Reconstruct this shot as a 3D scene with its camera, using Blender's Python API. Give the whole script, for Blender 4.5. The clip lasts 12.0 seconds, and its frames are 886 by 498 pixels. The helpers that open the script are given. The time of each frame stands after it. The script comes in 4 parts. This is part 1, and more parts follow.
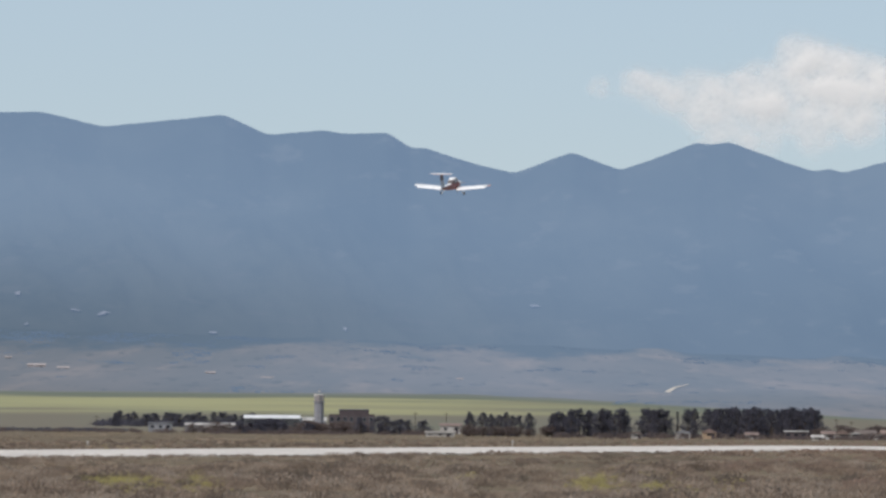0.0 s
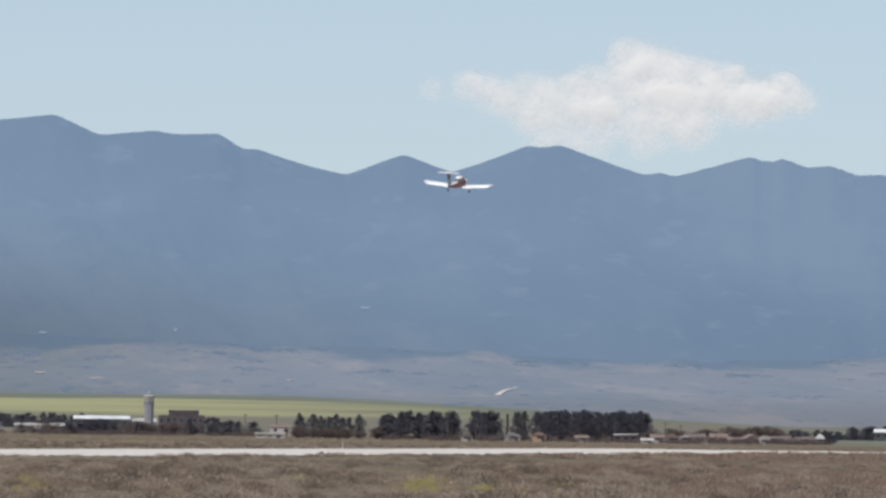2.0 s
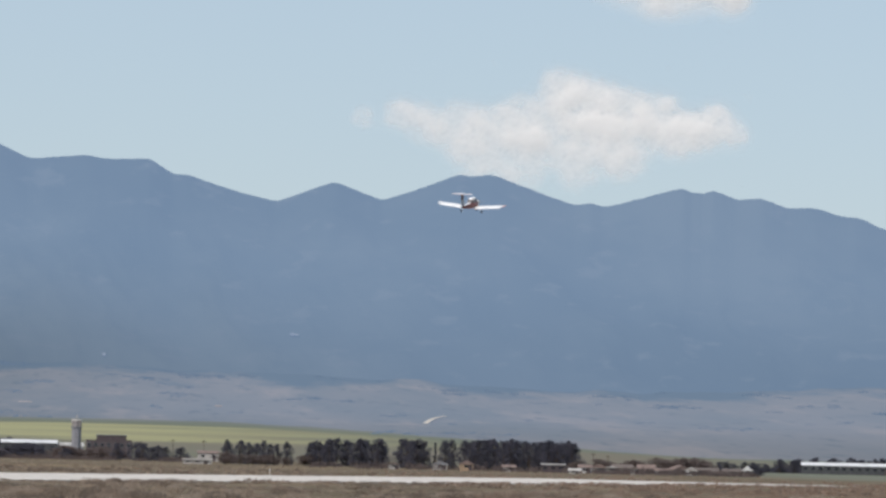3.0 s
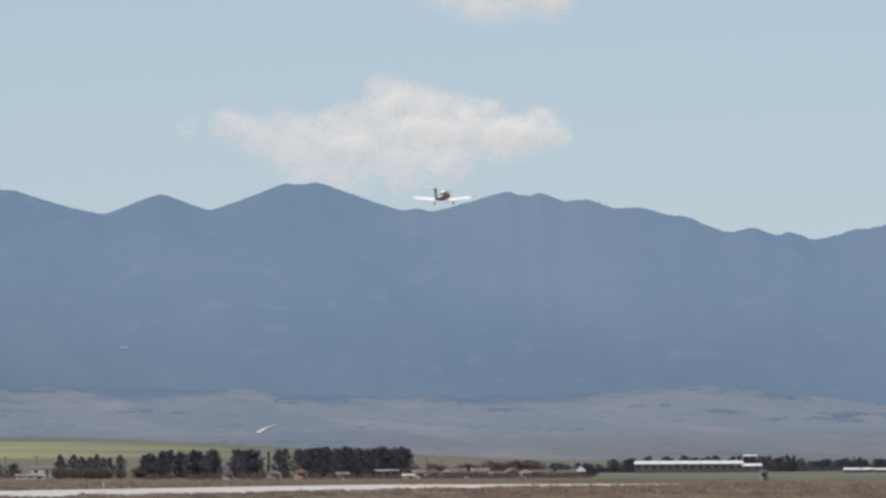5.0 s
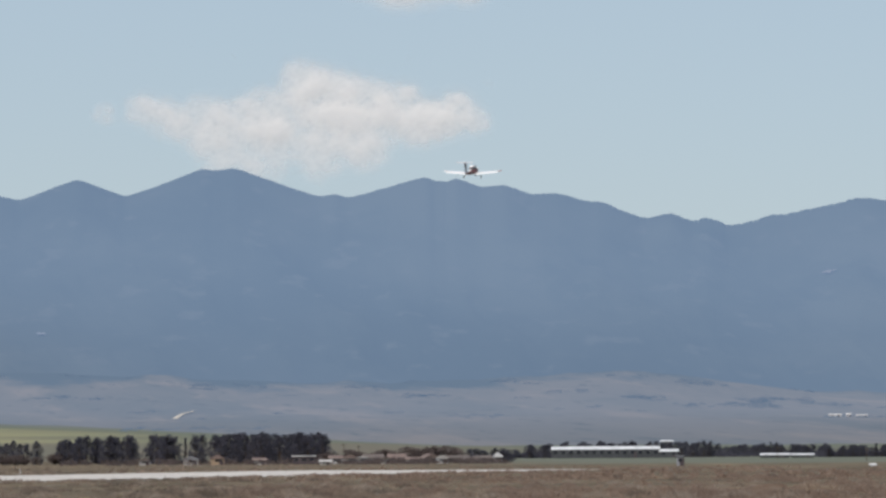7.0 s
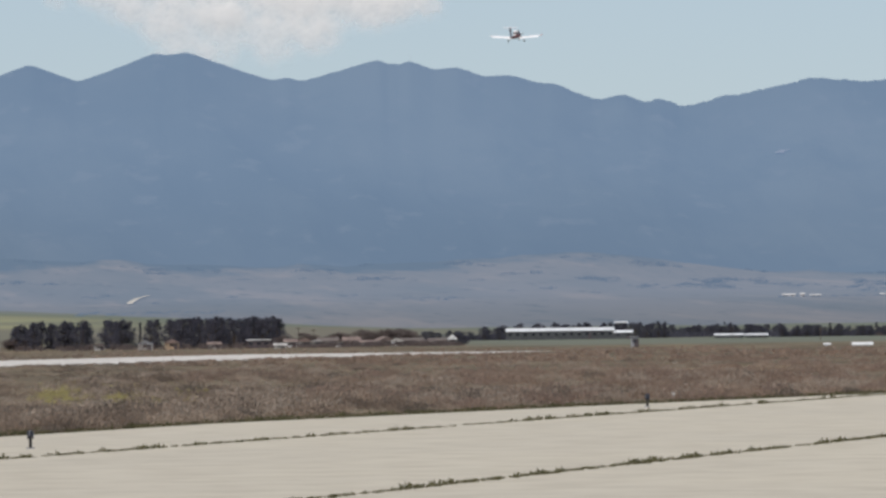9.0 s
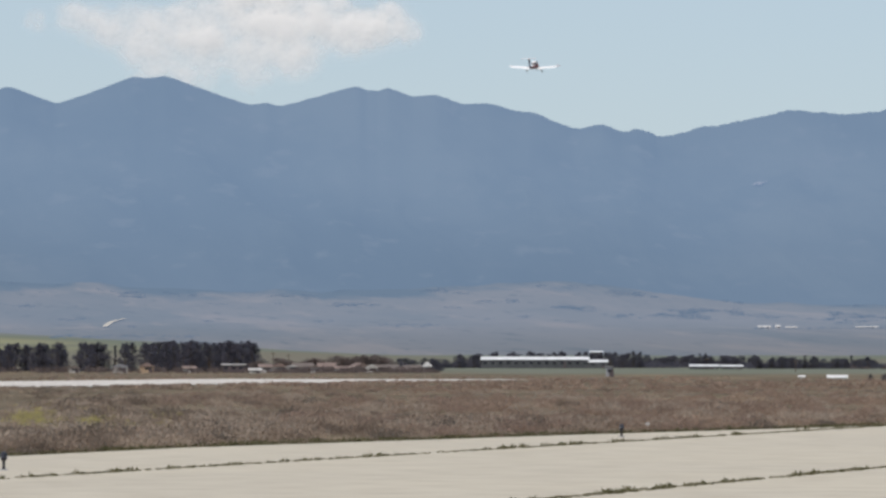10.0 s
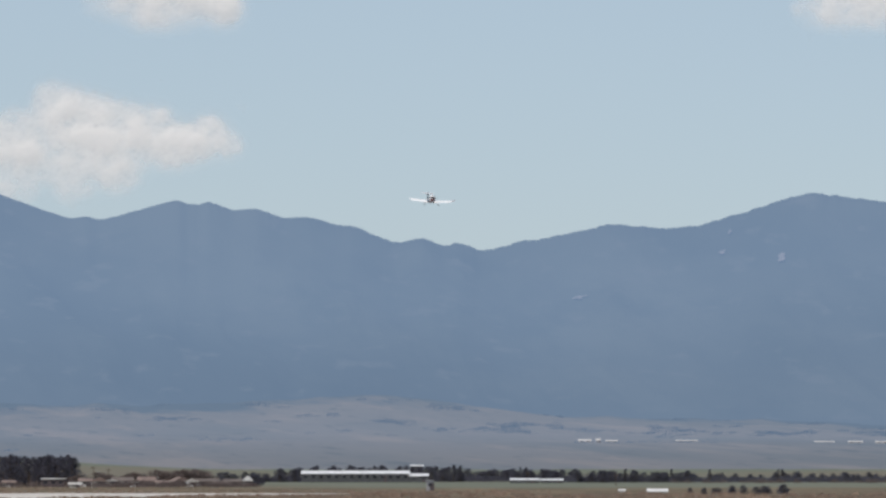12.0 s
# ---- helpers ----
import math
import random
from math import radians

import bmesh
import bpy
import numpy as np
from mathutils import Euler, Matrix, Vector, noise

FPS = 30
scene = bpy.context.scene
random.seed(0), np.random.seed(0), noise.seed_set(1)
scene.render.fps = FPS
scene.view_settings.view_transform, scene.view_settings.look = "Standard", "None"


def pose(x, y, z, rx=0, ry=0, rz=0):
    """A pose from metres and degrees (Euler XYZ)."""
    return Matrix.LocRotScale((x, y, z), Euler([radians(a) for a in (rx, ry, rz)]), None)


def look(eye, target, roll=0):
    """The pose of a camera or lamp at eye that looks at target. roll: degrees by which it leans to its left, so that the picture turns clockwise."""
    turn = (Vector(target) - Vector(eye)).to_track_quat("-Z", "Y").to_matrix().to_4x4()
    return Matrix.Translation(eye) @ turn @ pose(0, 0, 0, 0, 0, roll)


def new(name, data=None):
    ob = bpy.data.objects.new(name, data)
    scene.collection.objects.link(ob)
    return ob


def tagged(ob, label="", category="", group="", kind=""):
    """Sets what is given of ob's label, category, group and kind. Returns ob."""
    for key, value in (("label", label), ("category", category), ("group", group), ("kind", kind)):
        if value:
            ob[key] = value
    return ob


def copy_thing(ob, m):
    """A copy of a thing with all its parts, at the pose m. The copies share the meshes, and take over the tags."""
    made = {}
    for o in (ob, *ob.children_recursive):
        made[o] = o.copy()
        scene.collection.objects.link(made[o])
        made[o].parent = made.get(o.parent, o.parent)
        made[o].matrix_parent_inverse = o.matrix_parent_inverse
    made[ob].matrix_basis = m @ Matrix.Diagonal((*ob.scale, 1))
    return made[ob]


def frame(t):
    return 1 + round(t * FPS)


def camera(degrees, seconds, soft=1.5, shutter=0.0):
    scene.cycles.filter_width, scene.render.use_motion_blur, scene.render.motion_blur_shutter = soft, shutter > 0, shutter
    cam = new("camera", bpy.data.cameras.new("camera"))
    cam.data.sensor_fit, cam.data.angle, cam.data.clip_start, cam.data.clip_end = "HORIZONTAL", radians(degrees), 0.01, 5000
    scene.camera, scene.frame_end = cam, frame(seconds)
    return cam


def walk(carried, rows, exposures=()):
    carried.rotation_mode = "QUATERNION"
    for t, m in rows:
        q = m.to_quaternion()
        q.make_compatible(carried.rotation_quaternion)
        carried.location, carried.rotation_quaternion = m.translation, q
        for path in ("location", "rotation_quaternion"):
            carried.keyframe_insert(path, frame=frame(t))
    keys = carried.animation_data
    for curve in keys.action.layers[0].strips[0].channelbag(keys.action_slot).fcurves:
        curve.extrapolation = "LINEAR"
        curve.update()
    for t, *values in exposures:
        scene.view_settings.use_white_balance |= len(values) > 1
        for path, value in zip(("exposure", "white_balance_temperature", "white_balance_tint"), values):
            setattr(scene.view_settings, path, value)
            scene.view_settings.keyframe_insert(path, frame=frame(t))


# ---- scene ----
cam = camera(10.0, 12.0, soft=2.8)
EYE = (0.0, 0.0, 4.0)


def aim(turn, tilt, lean):
    """A pose at the eye: degrees to the right of north (+y), above the level, and of lean."""
    a, b = radians(turn), radians(tilt)
    way = Vector((math.sin(a) * math.cos(b), math.cos(a) * math.cos(b), math.sin(b)))
    return look(EYE, Vector(EYE) + way, lean)


# the camera stands still and follows the aeroplane by hand
walk(cam, [
    (0.0, aim(-0.000, 1.944, 0.36)),
    (0.5, aim(-0.113, 1.686, 0.28)),
    (0.9, aim(0.656, 1.695, 0.29)),
    (1.0, aim(0.843, 1.720, 0.70)),
    (1.5, aim(0.542, 1.945, 0.70)),
    (2.0, aim(1.912, 1.981, 0.64)),
    (2.5, aim(2.577, 2.222, 1.01)),
    (2.7, aim(2.621, 2.315, 1.39)),
    (4.3, aim(3.699, 2.271, 0.01)),
    (4.5, aim(3.816, 2.402, -0.17)),
    (5.0, aim(4.645, 2.406, -0.28)),
    (5.5, aim(4.911, 2.282, 0.09)),
    (6.0, aim(5.630, 2.262, -0.19)),
    (6.5, aim(5.908, 2.248, -0.42)),
    (6.7, aim(5.539, 2.223, -0.31)),
    (8.3, aim(7.541, 2.419, -0.42)),
    (8.5, aim(7.971, 2.259, -0.32)),
    (8.6, aim(6.232, 2.047, -0.02)),
    (8.7, aim(6.673, 1.896, -0.05)),
    (8.8, aim(4.712, 1.527, -0.10)),
    (8.9, aim(4.795, 1.080, -1.04)),
    (9.0, aim(6.099, 0.908, -0.78)),
    (9.5, aim(6.601, 1.304, -0.16)),
    (10.0, aim(6.367, 1.215, 0.02)),
    (10.2, aim(6.924, 1.706, -0.29)),
    (10.5, aim(7.829, 2.229, -0.16)),
    (11.0, aim(8.231, 2.215, -0.18)),
    (11.5, aim(8.342, 2.356, -0.19)),
    (12.0, aim(8.398, 2.503, -0.03)),
], exposures=[(t, stops, 6600, 16) for t, stops in ((0.0, 0.02), (0.5, 0.08), (2.0, 0.13), (2.7, 0.10), (5.0, -0.02), (8.5, -0.05), (9.5, 0.0), (10.5, 0.07), (12.0, -0.06))])

import functools

# ---- light ----
SUN_TURN, SUN_HEIGHT = -140.0, 52.0
world = bpy.data.worlds.new("sky")
scene.world = world
world.use_nodes = True
wt = world.node_tree
sky = wt.nodes.new("ShaderNodeTexSky")
sky.sky_type = "NISHITA"
sky.sun_disc = False
sky.sun_elevation = radians(SUN_HEIGHT)
sky.sun_rotation = radians(SUN_TURN)
sky.altitude = 1500.0
sky.air_density, sky.dust_density, sky.ozone_density = 1.0, 2.2, 1.8
wt.nodes["Background"].inputs["Strength"].default_value = 0.104
veil = wt.nodes.new("ShaderNodeMix")  # an even spring haze over the whole sky
veil.data_type = "RGBA"
veil.inputs[0].default_value = 0.6
veil.inputs[7].default_value = (4.3, 5.6, 6.25, 1.0)
wt.links.new(sky.outputs[0], veil.inputs[6])
wt.links.new(veil.outputs[2], wt.nodes["Background"].inputs["Color"])

sun = new("sun", bpy.data.lights.new("sun", "SUN"))
sun.data.energy, sun.data.angle, sun.data.color = 2.9, radians(0.5), (1.0, 0.952, 0.885)
sa, sb = radians(SUN_TURN), radians(SUN_HEIGHT)
sun.matrix_basis = look((0, 0, 300), (-100 * math.sin(sa) * math.cos(sb), -100 * math.cos(sa) * math.cos(sb), 300 - 100 * math.sin(sb)))
scene.view_settings.exposure = 0.0


# ---- materials ----
def shader(name):
    m = bpy.data.materials.new(name)
    m.use_nodes = True
    return m, m.node_tree, m.node_tree.nodes["Principled BSDF"]


def mixed(tree, factor, a, b):
    n = tree.nodes.new("ShaderNodeMix")
    n.data_type = "RGBA"
    for socket, value in ((n.inputs[0], factor), (n.inputs[6], a), (n.inputs[7], b)):
        if hasattr(value, "node"):
            tree.links.new(value, socket)
        elif isinstance(value, tuple):
            socket.default_value = (*value, 1.0)
        else:
            socket.default_value = value
    return n.outputs[2]


def ramp(tree, value, low, high):
    n = tree.nodes.new("ShaderNodeMapRange")
    n.interpolation_type = "SMOOTHSTEP"
    n.inputs["From Min"].default_value, n.inputs["From Max"].default_value = low, high
    tree.links.new(value, n.inputs["Value"])
    return n.outputs["Result"]


def noisy(tree, scale, detail=4.0, stretch=(1, 1, 1), rough=0.55):
    co = tree.nodes.new("ShaderNodeNewGeometry")
    mp = tree.nodes.new("ShaderNodeMapping")
    mp.inputs["Scale"].default_value = stretch
    n = tree.nodes.new("ShaderNodeTexNoise")
    n.inputs["Scale"].default_value, n.inputs["Detail"].default_value, n.inputs["Roughness"].default_value = scale, detail, rough
    tree.links.new(co.outputs["Position"], mp.inputs["Vector"])
    tree.links.new(mp.outputs["Vector"], n.inputs["Vector"])
    return n.outputs["Fac"]


def plain(name, color, rough=0.6, metal=0.0, grain=0.0, scale=3.0, second=None, coat=0.0):
    """A surface of one colour with two scales of wear."""
    m, tree, b = shader(name)
    dark = second or tuple(c * 0.75 for c in color)
    big = mixed(tree, ramp(tree, noisy(tree, scale), 0.35, 0.65), color, dark)
    fine = mixed(tree, ramp(tree, noisy(tree, scale * 9), 0.3, 0.8), (1, 1, 1), (0.82, 0.8, 0.78))
    n = tree.nodes.new("ShaderNodeMix")
    n.data_type, n.blend_type = "RGBA", "MULTIPLY"
    n.inputs[0].default_value = 1.0
    tree.links.new(big, n.inputs[6])
    tree.links.new(fine, n.inputs[7])
    tree.links.new(n.outputs[2], b.inputs["Base Color"])
    b.inputs["Roughness"].default_value, b.inputs["Metallic"].default_value = rough, metal
    b.inputs["Coat Weight"].default_value = coat
    if grain:
        bump = tree.nodes.new("ShaderNodeBump")
        bump.inputs["Strength"].default_value = grain
        tree.links.new(noisy(tree, scale * 20), bump.inputs["Height"])
        tree.links.new(bump.outputs["Normal"], b.inputs["Normal"])
    return m


def leafy(name, dark, light, patch=0.0, straw=None, brush=None, rust=None, thin=0.4):
    """Leaves or twigs: a tone for each tuft, and patches of another kind over the land."""
    m, tree, b = shader(name)
    geo = tree.nodes.new("ShaderNodeNewGeometry")
    col = mixed(tree, geo.outputs["Random Per Island"], dark, light)
    if patch:
        col = mixed(tree, calc(tree, "MULTIPLY", ramp(tree, noisy(tree, patch * 2.6, 3.0, (1, 0.25, 1)), 0.5, 0.66), 0.8), col, straw)
        col = mixed(tree, calc(tree, "MULTIPLY", ramp(tree, noisy(tree, patch * 5.5, 3.0, (1, 0.25, 1)), 0.5, 0.64), 0.85), col, brush)
        col = mixed(tree, calc(tree, "MULTIPLY", ramp(tree, noisy(tree, patch * 9, 3.0, (1, 0.22, 1)), 0.5, 0.62), 0.7), col, brush)
        col = mixed(tree, calc(tree, "MULTIPLY", ramp(tree, noisy(tree, patch * 14, 3.0, (1, 0.2, 1)), 0.54, 0.68), 0.75), col, straw)
        col = mixed(tree, calc(tree, "MULTIPLY", ramp(tree, position_parts(tree)[0], 15.0, 60.0), 0.45), col, rust)
    tree.links.new(col, b.inputs["Base Color"])
    b.inputs["Roughness"].default_value = 0.8
    b.inputs["Specular IOR Level"].default_value = 0.15
    if thin:
        back = tree.nodes.new("ShaderNodeBsdfTranslucent")
        both = tree.nodes.new("ShaderNodeMixShader")
        both.inputs[0].default_value = thin
        tree.links.new(col, back.inputs["Color"])
        tree.links.new(b.outputs[0], both.inputs[1])
        tree.links.new(back.outputs[0], both.inputs[2])
        tree.links.new(both.outputs[0], tree.nodes["Material Output"].inputs["Surface"])
    return m


def position_parts(tree):
    geo = tree.nodes.new("ShaderNodeNewGeometry")
    sep = tree.nodes.new("ShaderNodeSeparateXYZ")
    tree.links.new(geo.outputs["Position"], sep.inputs[0])
    return sep.outputs


def calc(tree, op, a, b):
    n = tree.nodes.new("ShaderNodeMath")
    n.operation = op
    for socket, value in zip(n.inputs, (a, b)):
        if hasattr(value, "node"):
            tree.links.new(value, socket)
        else:
            socket.default_value = value
    return n.outputs[0]


def ground_material():
    """Brown dry scrubland, then green crops, a flowering yellow field and a grey-green far rim that fades into the
    hazed slope.
    """
    m, tree, b = shader("dry_land")
    x, y, _ = position_parts(tree)
    soil = mixed(tree, ramp(tree, noisy(tree, 0.05, 6, (1, 0.45, 1)), 0.35, 0.65), (0.125, 0.098, 0.07), (0.22, 0.17, 0.118))
    soil = mixed(tree, ramp(tree, noisy(tree, 0.6, 5), 0.4, 0.75), soil, (0.075, 0.07, 0.04))
    soil = mixed(tree, ramp(tree, noisy(tree, 0.017, 4, (1, 0.4, 1)), 0.58, 0.7), soil, (0.27, 0.20, 0.12))
    crop = mixed(tree, ramp(tree, noisy(tree, 0.012, 5, (1, 0.3, 1)), 0.35, 0.7), (0.138, 0.15, 0.115), (0.16, 0.168, 0.13))
    wob = calc(tree, "MULTIPLY", noisy(tree, 0.008, 4), 220.0)
    yy = calc(tree, "ADD", y, wob)
    west = calc(tree, "SUBTRACT", 1.0, ramp(tree, x, 95.0, 180.0))
    far = ramp(tree, yy, 1180.0, 1320.0)
    base = mixed(tree, calc(tree, "MULTIPLY", far, calc(tree, "SUBTRACT", 1.0, west)), soil, crop)
    olive = mixed(tree, ramp(tree, noisy(tree, 0.01, 5, (1, 0.25, 1)), 0.4, 0.65), (0.165, 0.15, 0.115), (0.15, 0.155, 0.115))
    base = mixed(tree, ramp(tree, yy, 1750.0, 1900.0), base, olive)
    bloom = calc(tree, "MULTIPLY", ramp(tree, yy, 2180.0, 2330.0), calc(tree, "SUBTRACT", 1.0, ramp(tree, yy, 2600.0, 2680.0)))
    bloom = calc(tree, "MULTIPLY", bloom, calc(tree, "SUBTRACT", 1.0, ramp(tree, x, -40.0, 190.0)))
    streak = ramp(tree, noisy(tree, 0.02, 5, (0.22, 0.6, 1)), 0.3, 0.62)
    base = mixed(tree, calc(tree, "MULTIPLY", calc(tree, "MULTIPLY", bloom, streak), 0.95), base, (0.31, 0.305, 0.165))
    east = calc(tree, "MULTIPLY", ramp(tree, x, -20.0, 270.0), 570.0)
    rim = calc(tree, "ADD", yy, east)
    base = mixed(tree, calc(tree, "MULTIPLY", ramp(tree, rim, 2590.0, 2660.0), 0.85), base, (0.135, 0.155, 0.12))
    # outermost rim paled and greyed in colour to fade into the hazed slope
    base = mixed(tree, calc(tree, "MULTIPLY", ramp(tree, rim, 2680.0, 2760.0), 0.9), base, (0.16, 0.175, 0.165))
    tree.links.new(base, b.inputs["Base Color"])
    b.inputs["Roughness"].default_value, b.inputs["Specular IOR Level"].default_value = 0.95, 0.05
    return m


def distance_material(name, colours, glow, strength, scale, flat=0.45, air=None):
    """Far land with its haze put in as faint blue emission; air sets how that grows with the distance and dims
    westwards like shade.
    """
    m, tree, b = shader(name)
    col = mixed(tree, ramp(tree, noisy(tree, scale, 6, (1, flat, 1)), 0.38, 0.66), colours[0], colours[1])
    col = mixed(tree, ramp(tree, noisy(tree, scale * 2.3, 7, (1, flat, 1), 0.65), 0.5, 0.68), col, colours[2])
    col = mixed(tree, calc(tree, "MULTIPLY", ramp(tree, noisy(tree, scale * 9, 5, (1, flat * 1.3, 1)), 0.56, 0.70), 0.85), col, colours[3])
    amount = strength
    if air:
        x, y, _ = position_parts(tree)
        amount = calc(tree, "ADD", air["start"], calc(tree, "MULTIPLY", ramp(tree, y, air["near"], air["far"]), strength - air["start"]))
        # shade on the range's western foot, taken out of the emission
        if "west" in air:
            west_shade = calc(tree, "MULTIPLY", calc(tree, "SUBTRACT", 1.0, ramp(tree, x, -380.0, 260.0)), calc(tree, "SUBTRACT", 1.0, ramp(tree, y, air["near"], air["far"])))
            amount = calc(tree, "SUBTRACT", amount, calc(tree, "MULTIPLY", west_shade, air["west"]))
        # all western land dimmed likewise, its shade put into the emission
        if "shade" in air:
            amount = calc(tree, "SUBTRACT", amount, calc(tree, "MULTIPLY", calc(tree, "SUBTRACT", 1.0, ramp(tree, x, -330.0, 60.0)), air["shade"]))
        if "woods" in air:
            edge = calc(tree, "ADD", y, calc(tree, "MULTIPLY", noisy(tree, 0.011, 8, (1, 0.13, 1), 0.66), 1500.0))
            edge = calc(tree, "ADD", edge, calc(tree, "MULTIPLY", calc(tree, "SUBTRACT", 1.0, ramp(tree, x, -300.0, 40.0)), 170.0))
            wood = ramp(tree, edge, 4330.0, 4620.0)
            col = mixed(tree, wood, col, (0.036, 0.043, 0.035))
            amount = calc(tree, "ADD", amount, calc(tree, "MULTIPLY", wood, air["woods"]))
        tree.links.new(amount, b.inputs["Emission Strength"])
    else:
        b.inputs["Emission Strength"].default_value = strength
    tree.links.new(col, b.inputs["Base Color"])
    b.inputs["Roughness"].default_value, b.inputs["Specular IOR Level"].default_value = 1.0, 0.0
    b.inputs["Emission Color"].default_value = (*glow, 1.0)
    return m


def cloud_material():
    """Vapour: thin at the rims, lit and let through by the sun, plus a faint emission for scattered sunlight."""
    m = bpy.data.materials.new("cloud_vapour")
    m.use_nodes = True
    tree = m.node_tree
    tree.nodes.clear()
    out = tree.nodes.new("ShaderNodeOutputMaterial")
    att = tree.nodes.new("ShaderNodeAttribute")
    att.attribute_name = "thickness"
    body = tree.nodes.new("ShaderNodeBsdfDiffuse")
    body.inputs["Color"].default_value = (0.82, 0.79, 0.745, 1)
    thru = tree.nodes.new("ShaderNodeBsdfTranslucent")
    thru.inputs["Color"].default_value = (0.82, 0.79, 0.745, 1)
    both = tree.nodes.new("ShaderNodeMixShader")
    both.inputs[0].default_value = 0.45
    clear = tree.nodes.new("ShaderNodeBsdfTransparent")
    mix = tree.nodes.new("ShaderNodeMixShader")
    wisp = calc(tree, "ADD", 0.7, calc(tree, "MULTIPLY", noisy(tree, 0.02, 4), 0.45))
    veil = calc(tree, "MULTIPLY", att.outputs["Fac"], wisp)
    tree.links.new(body.outputs[0], both.inputs[1])
    tree.links.new(thru.outputs[0], both.inputs[2])
    tree.links.new(calc(tree, "MINIMUM", veil, 0.86), mix.inputs[0])
    tree.links.new(clear.outputs[0], mix.inputs[1])
    # faint emission in place of sunlight scattered inside the cloud
    glow = tree.nodes.new("ShaderNodeEmission")
    glow.inputs["Color"].default_value, glow.inputs["Strength"].default_value = (1.0, 0.965, 0.91, 1), 0.17
    lit = tree.nodes.new("ShaderNodeAddShader")
    tree.links.new(both.outputs[0], lit.inputs[0])
    tree.links.new(glow.outputs[0], lit.inputs[1])
    tree.links.new(lit.outputs[0], mix.inputs[2])
    tree.links.new(mix.outputs[0], out.inputs["Surface"])
    return m


LAND = ground_material()
# blue emission that stands in for the haze over the far land
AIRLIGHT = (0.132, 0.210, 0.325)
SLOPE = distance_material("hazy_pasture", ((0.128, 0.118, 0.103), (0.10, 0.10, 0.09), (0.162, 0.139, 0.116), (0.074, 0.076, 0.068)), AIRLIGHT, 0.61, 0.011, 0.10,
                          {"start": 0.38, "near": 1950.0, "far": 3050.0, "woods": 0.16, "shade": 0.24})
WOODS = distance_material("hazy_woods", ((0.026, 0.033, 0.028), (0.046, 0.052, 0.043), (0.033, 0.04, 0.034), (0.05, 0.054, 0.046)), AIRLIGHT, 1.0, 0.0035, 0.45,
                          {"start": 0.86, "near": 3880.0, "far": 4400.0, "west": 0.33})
# thicket and rock glow faintly blue too, as haze before them
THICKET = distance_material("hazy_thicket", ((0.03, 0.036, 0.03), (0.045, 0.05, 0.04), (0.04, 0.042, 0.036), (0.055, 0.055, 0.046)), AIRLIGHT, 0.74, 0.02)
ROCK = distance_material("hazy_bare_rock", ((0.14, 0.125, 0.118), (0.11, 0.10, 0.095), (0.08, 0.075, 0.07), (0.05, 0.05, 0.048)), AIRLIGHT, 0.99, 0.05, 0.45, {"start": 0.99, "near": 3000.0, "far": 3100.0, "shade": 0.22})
CLOUD = cloud_material()
CONCRETE = plain("weathered_concrete", (0.525, 0.468, 0.366), 0.85, scale=0.05, second=(0.50, 0.446, 0.352))
RUNWAY = plain("bleached_asphalt", (0.66, 0.615, 0.55), 0.8, scale=0.12, second=(0.52, 0.48, 0.435))
SCRUB = leafy("scrub_twigs", (0.275, 0.209, 0.162), (0.345, 0.263, 0.201), 0.03, (0.53, 0.415, 0.315), (0.185, 0.143, 0.112), (0.41, 0.275, 0.207), 0.5)
PALEBUSH = leafy("bleached_twigs", (0.40, 0.32, 0.252), (0.48, 0.385, 0.305), thin=0.5)
DARKBUSH = leafy("dark_brush_twigs", (0.15, 0.122, 0.098), (0.20, 0.165, 0.135), thin=0.45)
RUSTBUSH = leafy("rusty_twigs", (0.28, 0.195, 0.152), (0.36, 0.26, 0.205), thin=0.5)
BLOOM = leafy("yellow_flower_heads", (0.43, 0.375, 0.15), (0.55, 0.47, 0.20), thin=0.5)
WEED = leafy("weed_leaves", (0.085, 0.085, 0.04), (0.17, 0.15, 0.08))
# needles lifted towards violet-grey: distance haze put into their base colour
HAZED_NEEDLES = leafy("haze_tinted_needles", (0.096, 0.092, 0.115), (0.132, 0.127, 0.152), thin=0.55)
TWIGS = leafy("bare_twigs", (0.135, 0.105, 0.10), (0.195, 0.155, 0.14), thin=0.45)
BARK = plain("bark", (0.10, 0.075, 0.055), 0.9)
WHITE = plain("white_paint", (0.80, 0.80, 0.78), 0.45, scale=0.4)
TIN = plain("white_sheet_roof", (0.86, 0.86, 0.85), 0.35, scale=0.3)
PLASTER = plain("pale_plaster", (0.50, 0.48, 0.45), 0.85, scale=0.5)
GREYWALL = plain("grey_concrete_wall", (0.30, 0.31, 0.33), 0.85, scale=0.4)
TOWERWALL = plain("pale_tower_wall", (0.27, 0.275, 0.30), 0.85, scale=0.4)
BROWNWALL = plain("brown_brick_wall", (0.095, 0.075, 0.08), 0.85, scale=0.6)
DARKWALL = plain("dark_shed_wall", (0.075, 0.08, 0.085), 0.8, scale=0.5)
DULLROOF = plain("weathered_dull_roof", (0.17, 0.14, 0.125), 0.9, scale=0.6)
PALEDIRT = plain("pale_dirt", (0.64, 0.59, 0.51), 0.95, scale=0.02)
FARWHITE = plain("chalky_white_wall", (0.62, 0.61, 0.60), 0.9, scale=0.3)
FARPLASTER = plain("pinkish_plaster", (0.38, 0.345, 0.34), 0.9, scale=0.3)
TILE = plain("clay_tile_roof", (0.245, 0.18, 0.155), 0.85, scale=0.7)
PANE = plain("dark_window_glass", (0.03, 0.035, 0.045), 0.08, scale=0.5)
